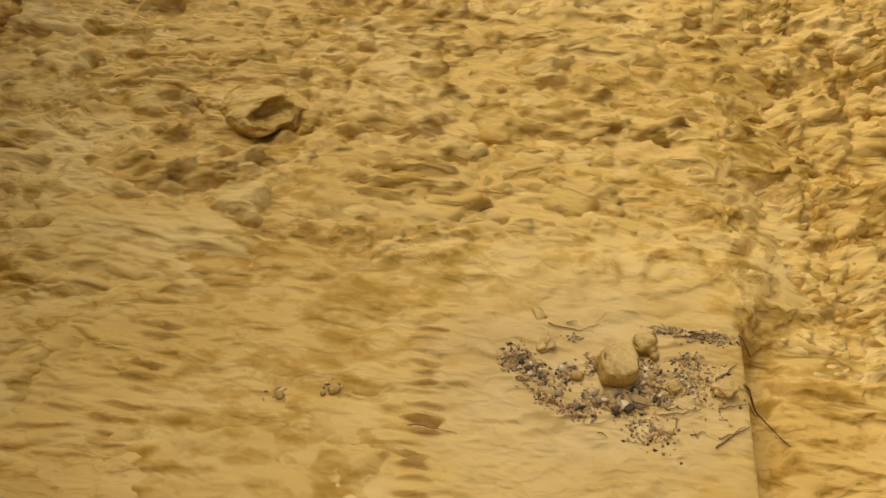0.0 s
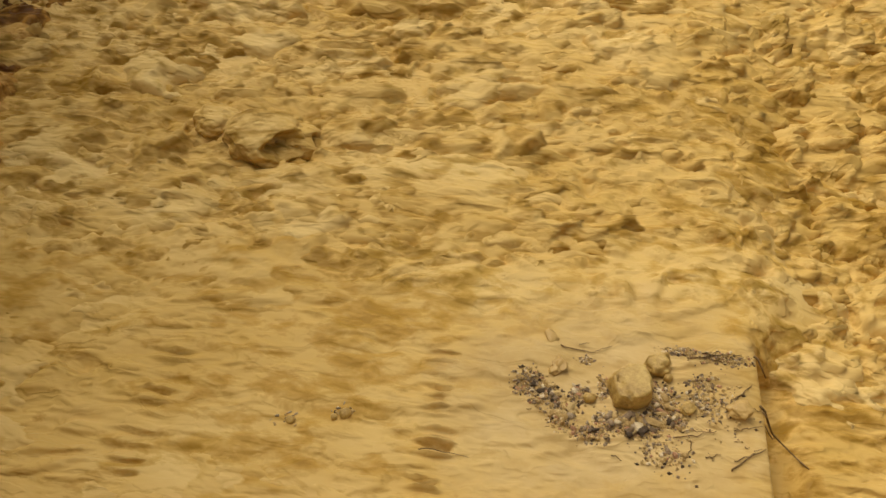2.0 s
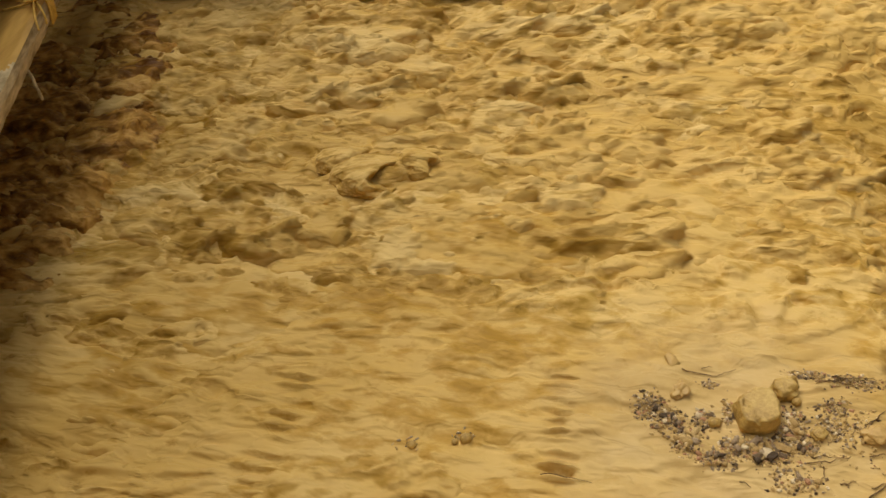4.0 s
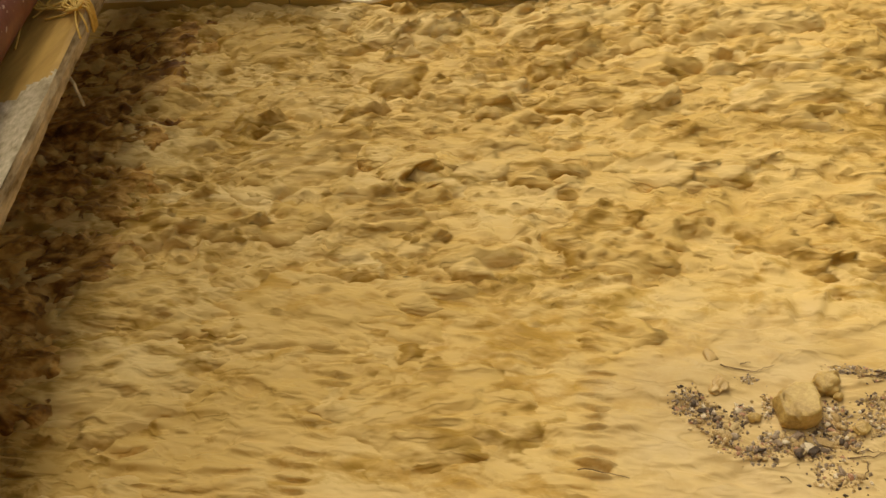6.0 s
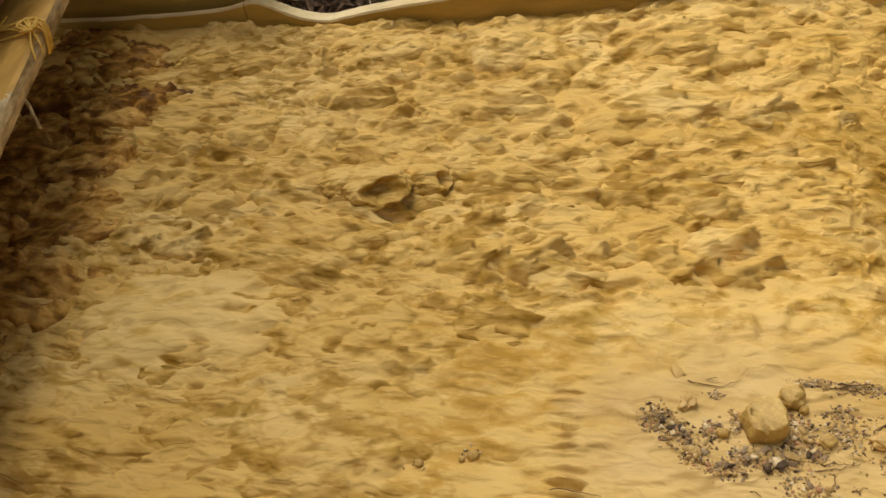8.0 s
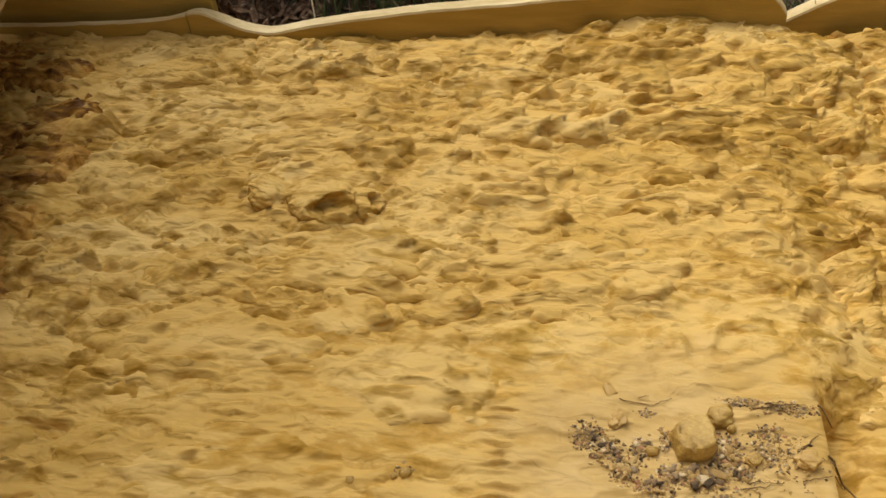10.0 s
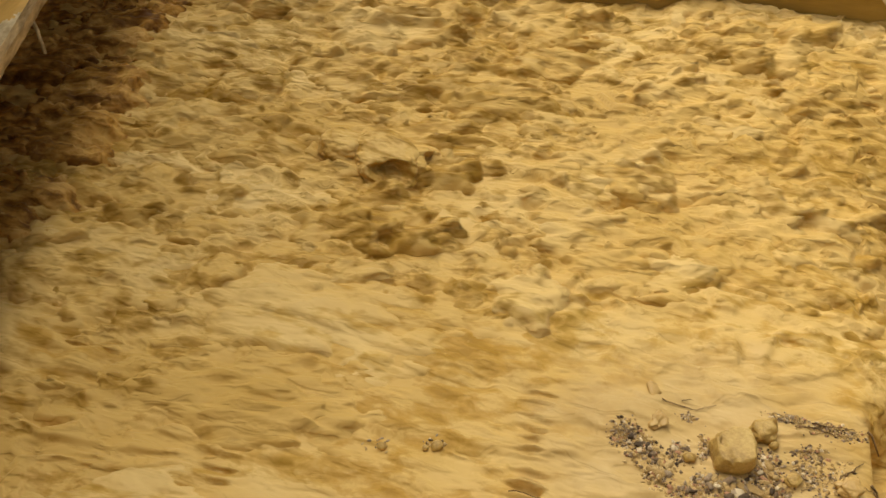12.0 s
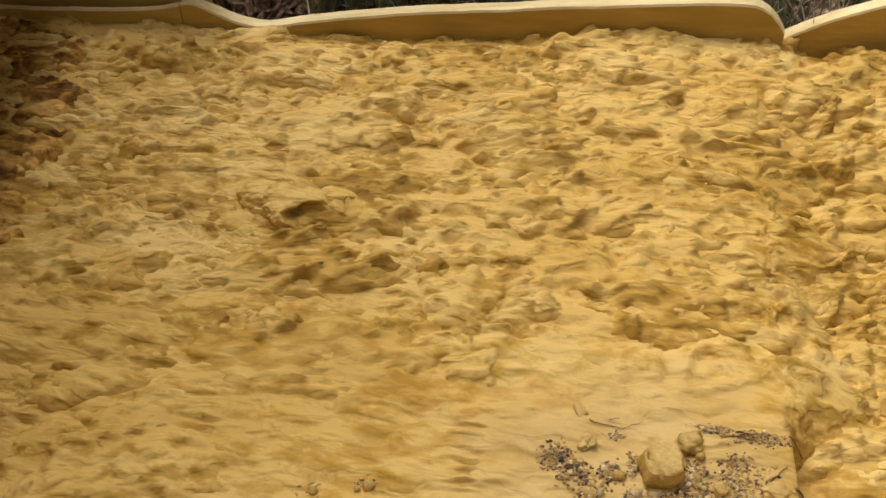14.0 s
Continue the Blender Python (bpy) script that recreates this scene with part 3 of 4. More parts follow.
def pebbles():
    rng = random.Random(12)
    pile = tagged(new("gravel_pile"), "heap of dark wet mixed gravel washed against a stone", "gravel")
    shapes = []
    for s in range(9):
        bm = stone(bmesh.new(), 1.0, 3.1 * s, 0.62, 0.5, 1)
        for v in bm.verts:
            v.co.x *= 1.0 + 0.12 * (s % 3)
        me = bpy.data.meshes.new("pebble")
        bm.to_mesh(me)
        bm.free()
        me.materials.append(GRAVEL)
        for p in me.polygons:
            p.use_smooth = s % 2 == 0
        shapes.append(me)
    # heaps: middle, spread along and across, share, smallest and largest radius
    heaps = [(0.015, 0.886, 0.016, 0.014, 40, 0.0018, 0.0042), (0.045, 0.862, 0.017, 0.016, 30, 0.0025, 0.0056), (0.072, 0.826, 0.015, 0.015, 26, 0.003, 0.0066), (0.099, 0.868, 0.012, 0.012, 14, 0.002, 0.006),
             (0.117, 0.799, 0.022, 0.010, 18, 0.0025, 0.005), (0.137, 0.885, 0.006, 0.018, 10, 0.002, 0.0055), (0.147, 0.824, 0.015, 0.011, 26, 0.003, 0.006), (0.188, 0.818, 0.022, 0.013, 44, 0.0045, 0.0078),
             (0.228, 0.878, 0.014, 0.015, 30, 0.003, 0.0065), (0.234, 0.843, 0.024, 0.016, 34, 0.003, 0.006), (0.285, 0.872, 0.014, 0.016, 14, 0.0016, 0.004), (0.295, 0.912, 0.012, 0.009, 9, 0.002, 0.0045),
             (0.232, 0.775, 0.030, 0.024, 13, 0.002, 0.0055), (0.262, 0.977, 0.020, 0.006, 14, 0.0018, 0.0042), (0.108, 0.939, 0.009, 0.005, 7, 0.002, 0.0045), (0.315, 0.88, 0.035, 0.045, 14, 0.0015, 0.004)]
    for hx, hy, sx, sy, many, small_r, large_r in heaps:
        for _ in range(int(many * 0.81)):
            x, y = rng.gauss(hx, sx * 0.66), rng.gauss(hy, sy * 0.66)
            r = 1.2 * (small_r + (large_r - small_r) * rng.random() ** 1.3)
            if x > STEP - 0.012:
                continue
            ob = new("pebble", rng.choice(shapes))
            ob.parent = pile
            ob.location = (x, y, bed(x, y) + r * rng.uniform(-0.1, 0.45))
            ob.rotation_euler = (rng.uniform(-0.5, 0.5), rng.uniform(-0.5, 0.5), rng.uniform(0, 6.3))
            ob.scale = (r * rng.uniform(0.8, 1.4), r * rng.uniform(0.75, 1.15), r * rng.uniform(0.7, 1.2))
    small = tagged(new("gravel_pile"), "two small sprinkles of dark gravel stuck on the silt", "gravel")
    for cx, cy, spread, many in ((-0.36, 0.772, 0.013, 18), (-0.27, 0.80, 0.012, 20)):
        for _ in range(many):
            x, y, r = rng.gauss(cx, spread), rng.gauss(cy, spread * 0.6), rng.uniform(0.0014, 0.0042)
            ob = new("pebble", rng.choice(shapes))
            ob.parent = small
            ob.location = (x, y, bed(x, y) + r * 0.2)
            ob.rotation_euler = (rng.uniform(-0.5, 0.5), rng.uniform(-0.5, 0.5), rng.uniform(0, 6.3))
            ob.scale = (r * rng.uniform(0.8, 1.6), r * rng.uniform(0.7, 1.1), r * rng.uniform(0.6, 1.0))
    # finer grit between the pebbles, joined
    verts, faces = [], []
    weights = [h[4] for h in heaps]
    for _ in range(5600):
        hx, hy, sx, sy, many, small_r, large_r = rng.choices(heaps, weights)[0]
        x, y = rng.gauss(hx, sx * 0.72), rng.gauss(hy, sy * 0.72)
        if rng.random() < 0.05:
            x, y = rng.gauss(0.335, 0.022), rng.gauss(0.968, 0.006)
        if x > STEP - 0.006:
            continue
        r = 0.0009 + 0.0026 * rng.random() ** 1.8
        z, a = bed(x, y) + r * 0.3, rng.uniform(0, 6.3)
        ca, sa, long = math.cos(a) * r, math.sin(a) * r, rng.uniform(0.9, 2.4)
        n = len(verts)
        verts += [(x + ca, y + sa, z), (x - sa, y + ca, z + r * rng.uniform(-0.4, 0.4)), (x - ca * long, y - sa * long, z), (x + sa, y - ca, z), (x, y, z + r * rng.uniform(0.5, 1.0)), (x, y, z - r)]
        for p, q in ((0, 1), (1, 2), (2, 3), (3, 0)):
            faces += [(n + p, n + q, n + 4), (n + q, n + p, n + 5)]
    me = bpy.data.meshes.new("grit")
    me.from_pydata(verts, [], faces)
    me.materials.append(GRIT)
    ob = new("grit", me)
    ob.parent = pile
    tagged(ob, "dark fine grit between the pebbles", kind="stuff")


pebbles()


def rock(x, y, r, seed, label, flat=0.8, turn=0, facets=0.25, sink=0.25, rough=0.2, material=None):
    ob = tagged(part("stone", stone(bmesh.new(), r, seed, flat, rough, 4 if r > 0.01 else 2, facets), material or ROCK), label, "stone", "stones in the silt")
    ob.matrix_basis = pose(x, y, bed(x, y) + r * flat * (1 - sink), 6, -5, turn)
    return ob


def block_stone(x, y, seed, label):
    """A broken stone with a flat top, worn corners, chipped faces and a cleft across its near side."""
    rim = [(-0.036, 0.010), (-0.024, -0.030), (0.012, -0.034), (0.034, -0.020), (0.032, 0.012), (0.022, 0.038), (-0.004, 0.041), (-0.026, 0.024)]
    bm = bmesh.new()
    rng = random.Random(seed)
    for z, k in ((-0.016, 0.88), (0.010, 1.0), (0.030, 0.84)):
        for px, py in rim:
            bm.verts.new((px * k + rng.uniform(-0.002, 0.002), py * k + rng.uniform(-0.002, 0.002), z + 0.10 * px + rng.uniform(-0.002, 0.002)))
    bmesh.ops.convex_hull(bm, input=bm.verts)
    bmesh.ops.delete(bm, geom=[v for v in bm.verts if not v.link_faces], context="VERTS")
    bmesh.ops.triangulate(bm, faces=bm.faces)
    bmesh.ops.subdivide_edges(bm, edges=bm.edges, cuts=7, use_grid_fill=True)
    for _ in range(1):
        bmesh.ops.smooth_vert(bm, verts=bm.verts, factor=0.5, use_axis_x=True, use_axis_y=True, use_axis_z=True)
    for v in bm.verts:
        c = v.co
        line = c.x + 0.55 * c.y + 0.019 + 0.004 * noise.noise(c * 70)
        groove = math.exp(-(line / 0.0022) ** 2) * (1 if c.y < 0.006 else 0)
        ledge = 0.0035 * (1 if line < 0 else 0)
        c *= 1 + 0.05 * noise.noise(c * 45) + 0.035 * noise.noise(c * 130) + 0.02 * noise.noise(c * 320)
        c.z -= groove * 0.009 + ledge
    ob = tagged(part("stone", bm, ROCK), label, "stone")
    ob.matrix_basis = pose(x, y, bed(x, y) + 0.007, 3, 3, 0)
    return ob


block_stone(0.178, 0.880, 6, "blocky mud-coated stone with a cleft, sitting in the gravel")
rock(0.222, 0.932, 0.022, 5.0, "small rounded pale yellow stone beside the larger one", 0.75, 20, 0.15, 0.2, 0.45)
rock(0.240, 0.912, 0.008, 7.0, "small mud-coated stone against the pale one", 0.9, 40, 0.1, 0.2, 0.4)
rock(0.347, 0.861, 0.017, 8.0, "low pale stone half sunk in silt", 0.40, 10, 0.0, 0.75, 0.5, SILT)
rock(0.115, 0.862, 0.010, 13.0, "small mud-coated stone among the gravel", 0.7, 0, 0.1, 0.2, 0.4)
rock(0.268, 0.856, 0.012, 15.0, "rounded ochre stone sunk in the gravel", 0.6, 30, 0.1, 0.4, 0.3)


rock(-0.352, 0.772, 0.008, 19.0, "small dark stone stuck on the silt", 0.7, 0, 0.1, 0.2)
rock(-0.268, 0.793, 0.010, 23.0, "small dark stone stuck on the silt", 0.7, 30, 0.1, 0.2)
rock(-0.285, 0.786, 0.006, 29.0, "small dark stone stuck on the silt", 0.7, 60, 0.1, 0.2)


def twig(points, r, label, lift=0.003):
    rng = random.Random(int(points[0][0] * 1000) + 7)
    pts = []
    for (ax, ay), (bx, by) in zip(points, points[1:]):
        for k in range(5):
            f = k / 5
            x, y = ax + (bx - ax) * f + rng.gauss(0, 0.0012), ay + (by - ay) * f + rng.gauss(0, 0.0012)
            pts.append((x, y, bed(x, y) + lift + rng.gauss(0, 0.0006)))
    x, y = points[-1]
    pts.append((x, y, bed(x, y) + lift))
    return tagged(part("twig", tube(bmesh.new(), pts, r * 0.8, r * 0.35, 6), TWIG), label, "twig", "twigs on the silt")


twig([(0.327, 0.759), (0.352, 0.778), (0.384, 0.804)], 0.0019, "dark wet twig lying across the silt")
twig([(0.332, 0.773), (0.361, 0.790), (0.377, 0.801)], 0.0012, "thin dark twig lying across the silt")
twig([(0.249, 0.807), (0.281, 0.816), (0.311, 0.825)], 0.0014, "thin dark twig lying in the gravel")
twig([(0.253, 0.817), (0.281, 0.822), (0.305, 0.825)], 0.0011, "thin dark twig lying in the gravel")
twig([(0.344, 0.885), (0.360, 0.904), (0.374, 0.919)], 0.0018, "short dark twig on the silt")
twig([(0.337, 0.880), (0.348, 0.893)], 0.0013, "short dark twig on the silt")
twig([(0.339, 0.829), (0.361, 0.836), (0.384, 0.845)], 0.0012, "thin dark twig on the silt")
twig([(0.277, 0.963), (0.315, 0.962), (0.340, 0.959)], 0.0014, "thin dark twig lying along the edge of the silt")
twig([(0.298, 0.971), (0.332, 0.973), (0.363, 0.980)], 0.0012, "thin dark twig lying along the edge of the silt")
twig([(0.066, 0.963), (0.105, 0.958), (0.129, 0.959), (0.151, 0.974)], 0.0013, "thin bent twig on the silt")
twig([(0.096, 0.970), (0.114, 0.976)], 0.0009, "thin bent twig on the silt")
twig([(0.272, 0.803), (0.269, 0.784), (0.260, 0.767)], 0.0012, "thin dark twig on the silt")
twig([(0.151, 0.767), (0.165, 0.757)], 0.0012, "short dark twig on the silt")
twig([(0.363, 0.870), (0.383, 0.873)], 0.0012, "short dark twig on the silt")
twig([(0.275, 0.860), (0.295, 0.864), (0.312, 0.865)], 0.0011, "thin dark twig in the gravel")
twig([(-0.142, 0.742), (-0.115, 0.745), (-0.065, 0.738)], 0.0012, "thin dark twig caught on a sunken bar")
strew = random.Random(63)
for _ in range(22):
    tx, ty, way, long = strew.uniform(0.24, 0.36), strew.choice((strew.gauss(0.79, 0.02), strew.gauss(0.87, 0.02), strew.gauss(0.967, 0.006), strew.gauss(0.967, 0.006))), strew.uniform(-0.5, 0.9), strew.uniform(0.008, 0.022)
    ex = min(tx + long * math.cos(way), 0.386)
    twig([(tx, ty), ((tx + ex) / 2, ty + long * math.sin(way) * 0.5 + strew.gauss(0, 0.003)), (ex, ty + long * math.sin(way))], strew.uniform(0.0006, 0.0011), "scrap of thin dark twig lying on the silt", 0.002)


def root(points, r, label):
    return tagged(part("root", tube(bmesh.new(), points, r, r * 0.5, 6), TWIG), label, "root", "roots over the step")


for lx, ly, lr, turn in ((0.050, 0.980, 0.010, 12), (0.062, 0.918, 0.011, -20)):
    lump = rock(lx, ly, lr, 9.0 + turn, "pale lump of silt at the head of the gravel", 0.5, turn, 0.0, 0.75, 0.8, SILT)
    lump.scale = (1.1, 1.7, 1.0)
root([(0.383, 0.979, 0.004), (0.390, 0.976, 0.0), (0.398, 0.968, -0.012), (0.408, 0.962, -0.03)], 0.0022, "dark root hanging over the step")
root([(0.383, 0.881, 0.003), (0.394, 0.880, -0.010), (0.402, 0.876, -0.032), (0.415, 0.874, -0.060), (0.436, 0.863, -0.076), (0.458, 0.840, -0.080), (0.478, 0.824, -0.084)], 0.0021, "long dark root hanging over the step into the water")
root([(0.386, 0.872, 0.001), (0.396, 0.870, -0.012), (0.406, 0.868, -0.035), (0.419, 0.868, -0.065)], 0.0015, "thin dark root hanging over the step")
root([(0.388, 0.846, 0.0), (0.398, 0.846, -0.02), (0.412, 0.856, -0.05)], 0.0013, "thin dark root hanging over the step")

# ---- plank with the hose and twine ----
A, B = Vector((-1.297, 1.619)), Vector((-1.122, 0.961))
ALONG = (A - B).normalized()
ACROSS = Vector((-ALONG.y, ALONG.x))
TOP = 0.355


def on_plank(s, w, z):
    """A place s metres along the plank from its middle, w metres in from its downstream edge, z over its top."""
    p = B + ALONG * s + ACROSS * w
    return (p.x, p.y, TOP + z)


def plank():
    thing = tagged(new("plank"), "weathered plank across the sluice, caked with pale dried mud", "plank")
    ss = np.arange(-0.72, 1.24, 0.005)
    ws = np.linspace(0, 0.26, 60)
    S, W = np.meshgrid(ss, ws)
    P = np.array([[on_plank(s, w, 0)[:2] for s in ss] for w in ws])
    Z = TOP + 0.0015 * perlin(S * 4, W * 60, 3) - 0.004 * smooth(0.008, 0.0, W)
    top = new("top_face", grid_mesh("top_face", P[..., 0], P[..., 1], Z, PLANK_WET))
    top.data.materials.append(PLANK_DRY)
    rim = 0.33 + 0.05 * perlin(S * 9, W * 14, 5) + 0.03 * perlin(S * 31, W * 40, 6) + 0.02 * perlin(S * 70, W * 110, 7) - 0.75 * W
    dry = ((S < rim) & (perlin(S * 40, W * 60, 8) > -0.75))[:-1, :-1].ravel()
    top.data.polygons.foreach_set("material_index", dry.astype(np.int32))
    top.parent = thing
    bm = bmesh.new()
    rings = []
    for s in ss:
        j = 0.003 * float(perlin(np.array([s * 7.0]), np.array([0.3]), 2)[0]) + 0.0015 * float(perlin(np.array([s * 40.0]), np.array([0.3]), 4)[0])
        rings.append([bm.verts.new(on_plank(s, w, z)) for w, z in ((0.0, -0.0045), (-0.004 + j, -0.020), (-0.001 + j, -0.044), (0.26, -0.044), (0.26, -0.0045))])
    for a, b in zip(rings, rings[1:]):
        for k in range(5):
            bm.faces.new((a[k], b[k], b[(k + 1) % 5], a[(k + 1) % 5]))
    bm.faces.new(rings[0])
    bm.faces.new(rings[-1][::-1])
    bmesh.ops.recalc_face_normals(bm, faces=bm.faces)
    part("core", bm, PLANK_EDGE, thing, "rough split edge", smooth=False)


plank()


def hose():
    thing = tagged(new("hose"), "fat maroon hose spotted with dried mud, lying along the plank", "hose")
    rng = random.Random(3)
    bm, rings, R0 = bmesh.new(), [], 0.115
    for i in range(60):
        s = -0.9 + i * 0.04
        c = Vector(on_plank(s, 0.175 + 0.012 * math.sin(s * 4), 0.0))
        ring = []
        for k in range(40):
            a = 2 * math.pi * k / 40
            r = R0 * (1 + 0.02 * noise.noise(Vector((math.cos(a) * 1.5, math.sin(a) * 1.5, s * 6))))
            ring.append(bm.verts.new((c.x + ACROSS.x * math.cos(a) * r * 1.1, c.y + ACROSS.y * math.cos(a) * r * 1.1, c.z + r * 0.92 + math.sin(a) * r * 0.9)))
        rings.append(ring)
    for a, b in zip(rings, rings[1:]):
        for k in range(40):
            bm.faces.new((a[k], b[k], b[(k + 1) % 40], a[(k + 1) % 40]))
    bm.faces.new(rings[0])
    bm.faces.new(rings[-1][::-1])
    bmesh.ops.recalc_face_normals(bm, faces=bm.faces)
    part("skin", bm, HOSE, thing)
    verts, faces = [], []
    for _ in range(900):
        s, a, r = rng.uniform(-0.3, 0.95), rng.uniform(1.2, 3.3), rng.uniform(0.0008, 0.0038)
        c = Vector(on_plank(s, 0.175 + 0.012 * math.sin(s * 4), 0))
        n = Vector((ACROSS.x * math.cos(a), ACROSS.y * math.cos(a), math.sin(a)))
        p = Vector((c.x + ACROSS.x * math.cos(a) * R0 * 1.1, c.y + ACROSS.y * math.cos(a) * R0 * 1.1, c.z + R0 * 0.92 + math.sin(a) * R0 * 0.9)) + n * 0.0012
        t = Vector((ALONG.x, ALONG.y, 0))
        b = n.cross(t)
        base = len(verts)
        verts += [p + (t * math.cos(k) * rng.uniform(0.8, 2.0) + b * math.sin(k)) * r for k in (0, 1.05, 2.1, 3.14, 4.2, 5.2)] + [p + n * r * 0.4]
        faces += [(base + k, base + (k + 1) % 6, base + 6) for k in range(6)]
    me = bpy.data.meshes.new("dried_splash")
    me.from_pydata(verts, [], faces)
    me.materials.append(FLECK)
    ob = new("dried_splash", me)
    ob.parent = thing
    tagged(ob, "pale flecks of dried mud", kind="stuff")


hose()


def strand(points, r=0.0035):
    bm = bmesh.new()
    pts, out = [Vector(p) for p in points], []
    for i in range(len(pts) - 1):
        p0, p1, p2, p3 = pts[max(i - 1, 0)], pts[i], pts[i + 1], pts[min(i + 2, len(pts) - 1)]
        for k in range(5):
            f = k / 5
            out.append(0.5 * ((2 * p1) + (p2 - p0) * f + (2 * p0 - 5 * p1 + 4 * p2 - p3) * f * f + (3 * p1 - p0 - 3 * p2 + p3) * f ** 3))
    out.append(pts[-1])
    return tube(bm, out, r, r * 0.85, 6)


def twine():
    thing = tagged(new("twine"), "yellow twine tied round the plank and hose with loose ends", "twine")
    rng = random.Random(8)
    for k in range(4):
        j = 0.010 * k
        part("strand", strand([on_plank(0.60 + j, -0.004, -0.05), on_plank(0.61 + j, -0.006, 0.004), on_plank(0.62 + j + rng.uniform(-0.02, 0.02), 0.04, 0.007), on_plank(0.64 - j, 0.10, 0.02), on_plank(0.66 - j, 0.115, 0.09), on_plank(0.68, 0.16, 0.20)], 0.003), ROPE, thing)
    for k in range(6):
        a = rng.uniform(0, 6.3)
        part("loop", strand([on_plank(0.595, 0.010, 0.010), on_plank(0.60 + 0.026 * math.sin(a), 0.016 + 0.022 * math.cos(a), 0.02), on_plank(0.605 + 0.03 * math.sin(a + 0.9), 0.018 + 0.024 * math.cos(a + 0.9), 0.02), on_plank(0.595, 0.010, 0.014)], 0.0034), ROPE, thing)
    for end in ([(0.595, 0.010, 0.012), (0.56, 0.004, 0.008), (0.53, -0.004, 0.0), (0.51, -0.010, -0.014)], [(0.595, 0.010, 0.012), (0.57, -0.006, 0.006), (0.555, -0.014, -0.008), (0.548, -0.014, -0.022)],
                [(0.595, 0.010, 0.012), (0.59, 0.045, 0.005), (0.585, 0.08, 0.004)], [(0.66, 0.075, 0.02), (0.63, 0.095, 0.008), (0.60, 0.112, 0.005)],
                [(0.72, 0.135, 0.10), (0.63, 0.125, 0.06), (0.55, 0.118, 0.02), (0.47, 0.112, 0.005)]):
        part("loose_end", strand([on_plank(*p) for p in end], 0.0028), ROPE, thing)


twine()


def plank_twig():
    pts = [(-1.226, 1.353, 0.312), (-1.218, 1.347, 0.300), (-1.213, 1.340, 0.288), (-1.206, 1.333, 0.276), (-1.202, 1.327, 0.260)]
    return tagged(part("twig", strand(pts, 0.0042), PLANK_EDGE), "pale bent twig caught under the plank edge", "twig")


plank_twig()

# ---- bank behind the far board ----


def bank_z(x, y):
    return -0.22 + float(bank_rise(np.array([x]), np.array([y]))[0])


def shrub(x, y, seed, stems, green, height):
    rng = random.Random(seed)
    thing = tagged(new("shrub"), "tangled thin grey stems and narrow green leaves on the bank" if green else "dry brown leafless brush on the bank", "shrub", "shrubs on the bank")
    verts, faces, dverts, dfaces = [], [], [], []
    for _ in range(stems):
        bx, by = x + rng.gauss(0, 0.11), y + abs(rng.gauss(0, 0.10))
        lean, way = rng.uniform(0.02, 0.5), rng.uniform(0, 6.3)
        h = height * rng.uniform(0.5, 1.1)
        pts, p = [], Vector((bx, by, bank_z(bx, by)))
        d = Vector((math.cos(way) * lean, math.sin(way) * lean, 1))
        for k in range(7):
            pts.append(p.copy())
            d += Vector((rng.gauss(0, 0.13), rng.gauss(0, 0.13), -0.04))
            p += d.normalized() * h / 6
            p.y = max(p.y, FAR + 0.06)
        r = rng.uniform(0.0016, 0.004)
        part("stem", tube(bmesh.new(), pts, r, r * 0.4, 5), STEM, thing)
        for q in pts[1:]:
            for _ in range(0 if green is None else 4 if green else 3):
                a, ln, up = rng.uniform(0, 6.3), rng.uniform(0.025, 0.08), rng.uniform(-0.3, 1.2)
                tip = Vector((math.cos(a), math.sin(a), up)).normalized()
                side = tip.cross(Vector((0, 0, 1))).normalized() * ln * (0.10 if green else 0.16)
                nrm = side.cross(tip).normalized() * ln * 0.06
                if q.y < FAR + 0.05 + ln:
                    continue
                vs, fs = (verts, faces) if green else (dverts, dfaces)
                n = len(vs)
                vs += [q, q + tip * ln * 0.5 + side + nrm, q + tip * ln + Vector((0, 0, -ln * 0.25)), q + tip * ln * 0.5 - side + nrm, q + tip * ln * 0.5 - nrm]
                fs += [(n, n + 1, n + 4), (n + 1, n + 2, n + 4), (n + 2, n + 3, n + 4), (n + 3, n, n + 4)]
    for name, vs, fs, m in (("leaves", verts, faces, LEAF), ("dead_leaves", dverts, dfaces, DEAD)):
        if vs:
            me = bpy.data.meshes.new(name)
            me.from_pydata(vs, [], fs)
            me.materials.append(m)
            ob = new(name, me)
            ob.parent = thing
            tagged(ob, kind="stuff")


for i, (sx, sy, n, green, ht) in enumerate([(-1.0, 2.38, 16, False, 0.35), (-0.85, 2.52, 18, False, 0.5), (-0.62, 2.40, 16, True, 0.55), (-0.45, 2.5, 18, True, 0.7), (-0.25, 2.42, 16, True, 0.5), (-0.05, 2.52, 16, False, 0.6), (0.15, 2.45, 14, True, 0.6), (0.38, 2.42, 14, True, 0.5),
                                             (0.50, 2.29, 30, None, 0.34), (0.60, 2.36, 30, None, 0.4), (0.75, 2.5, 16, True, 0.6), (1.05, 2.5, 14, True, 0.6), (-1.4, 2.5, 14, False, 0.5)]):
    shrub(sx, sy, 30 + i, n, green, ht)


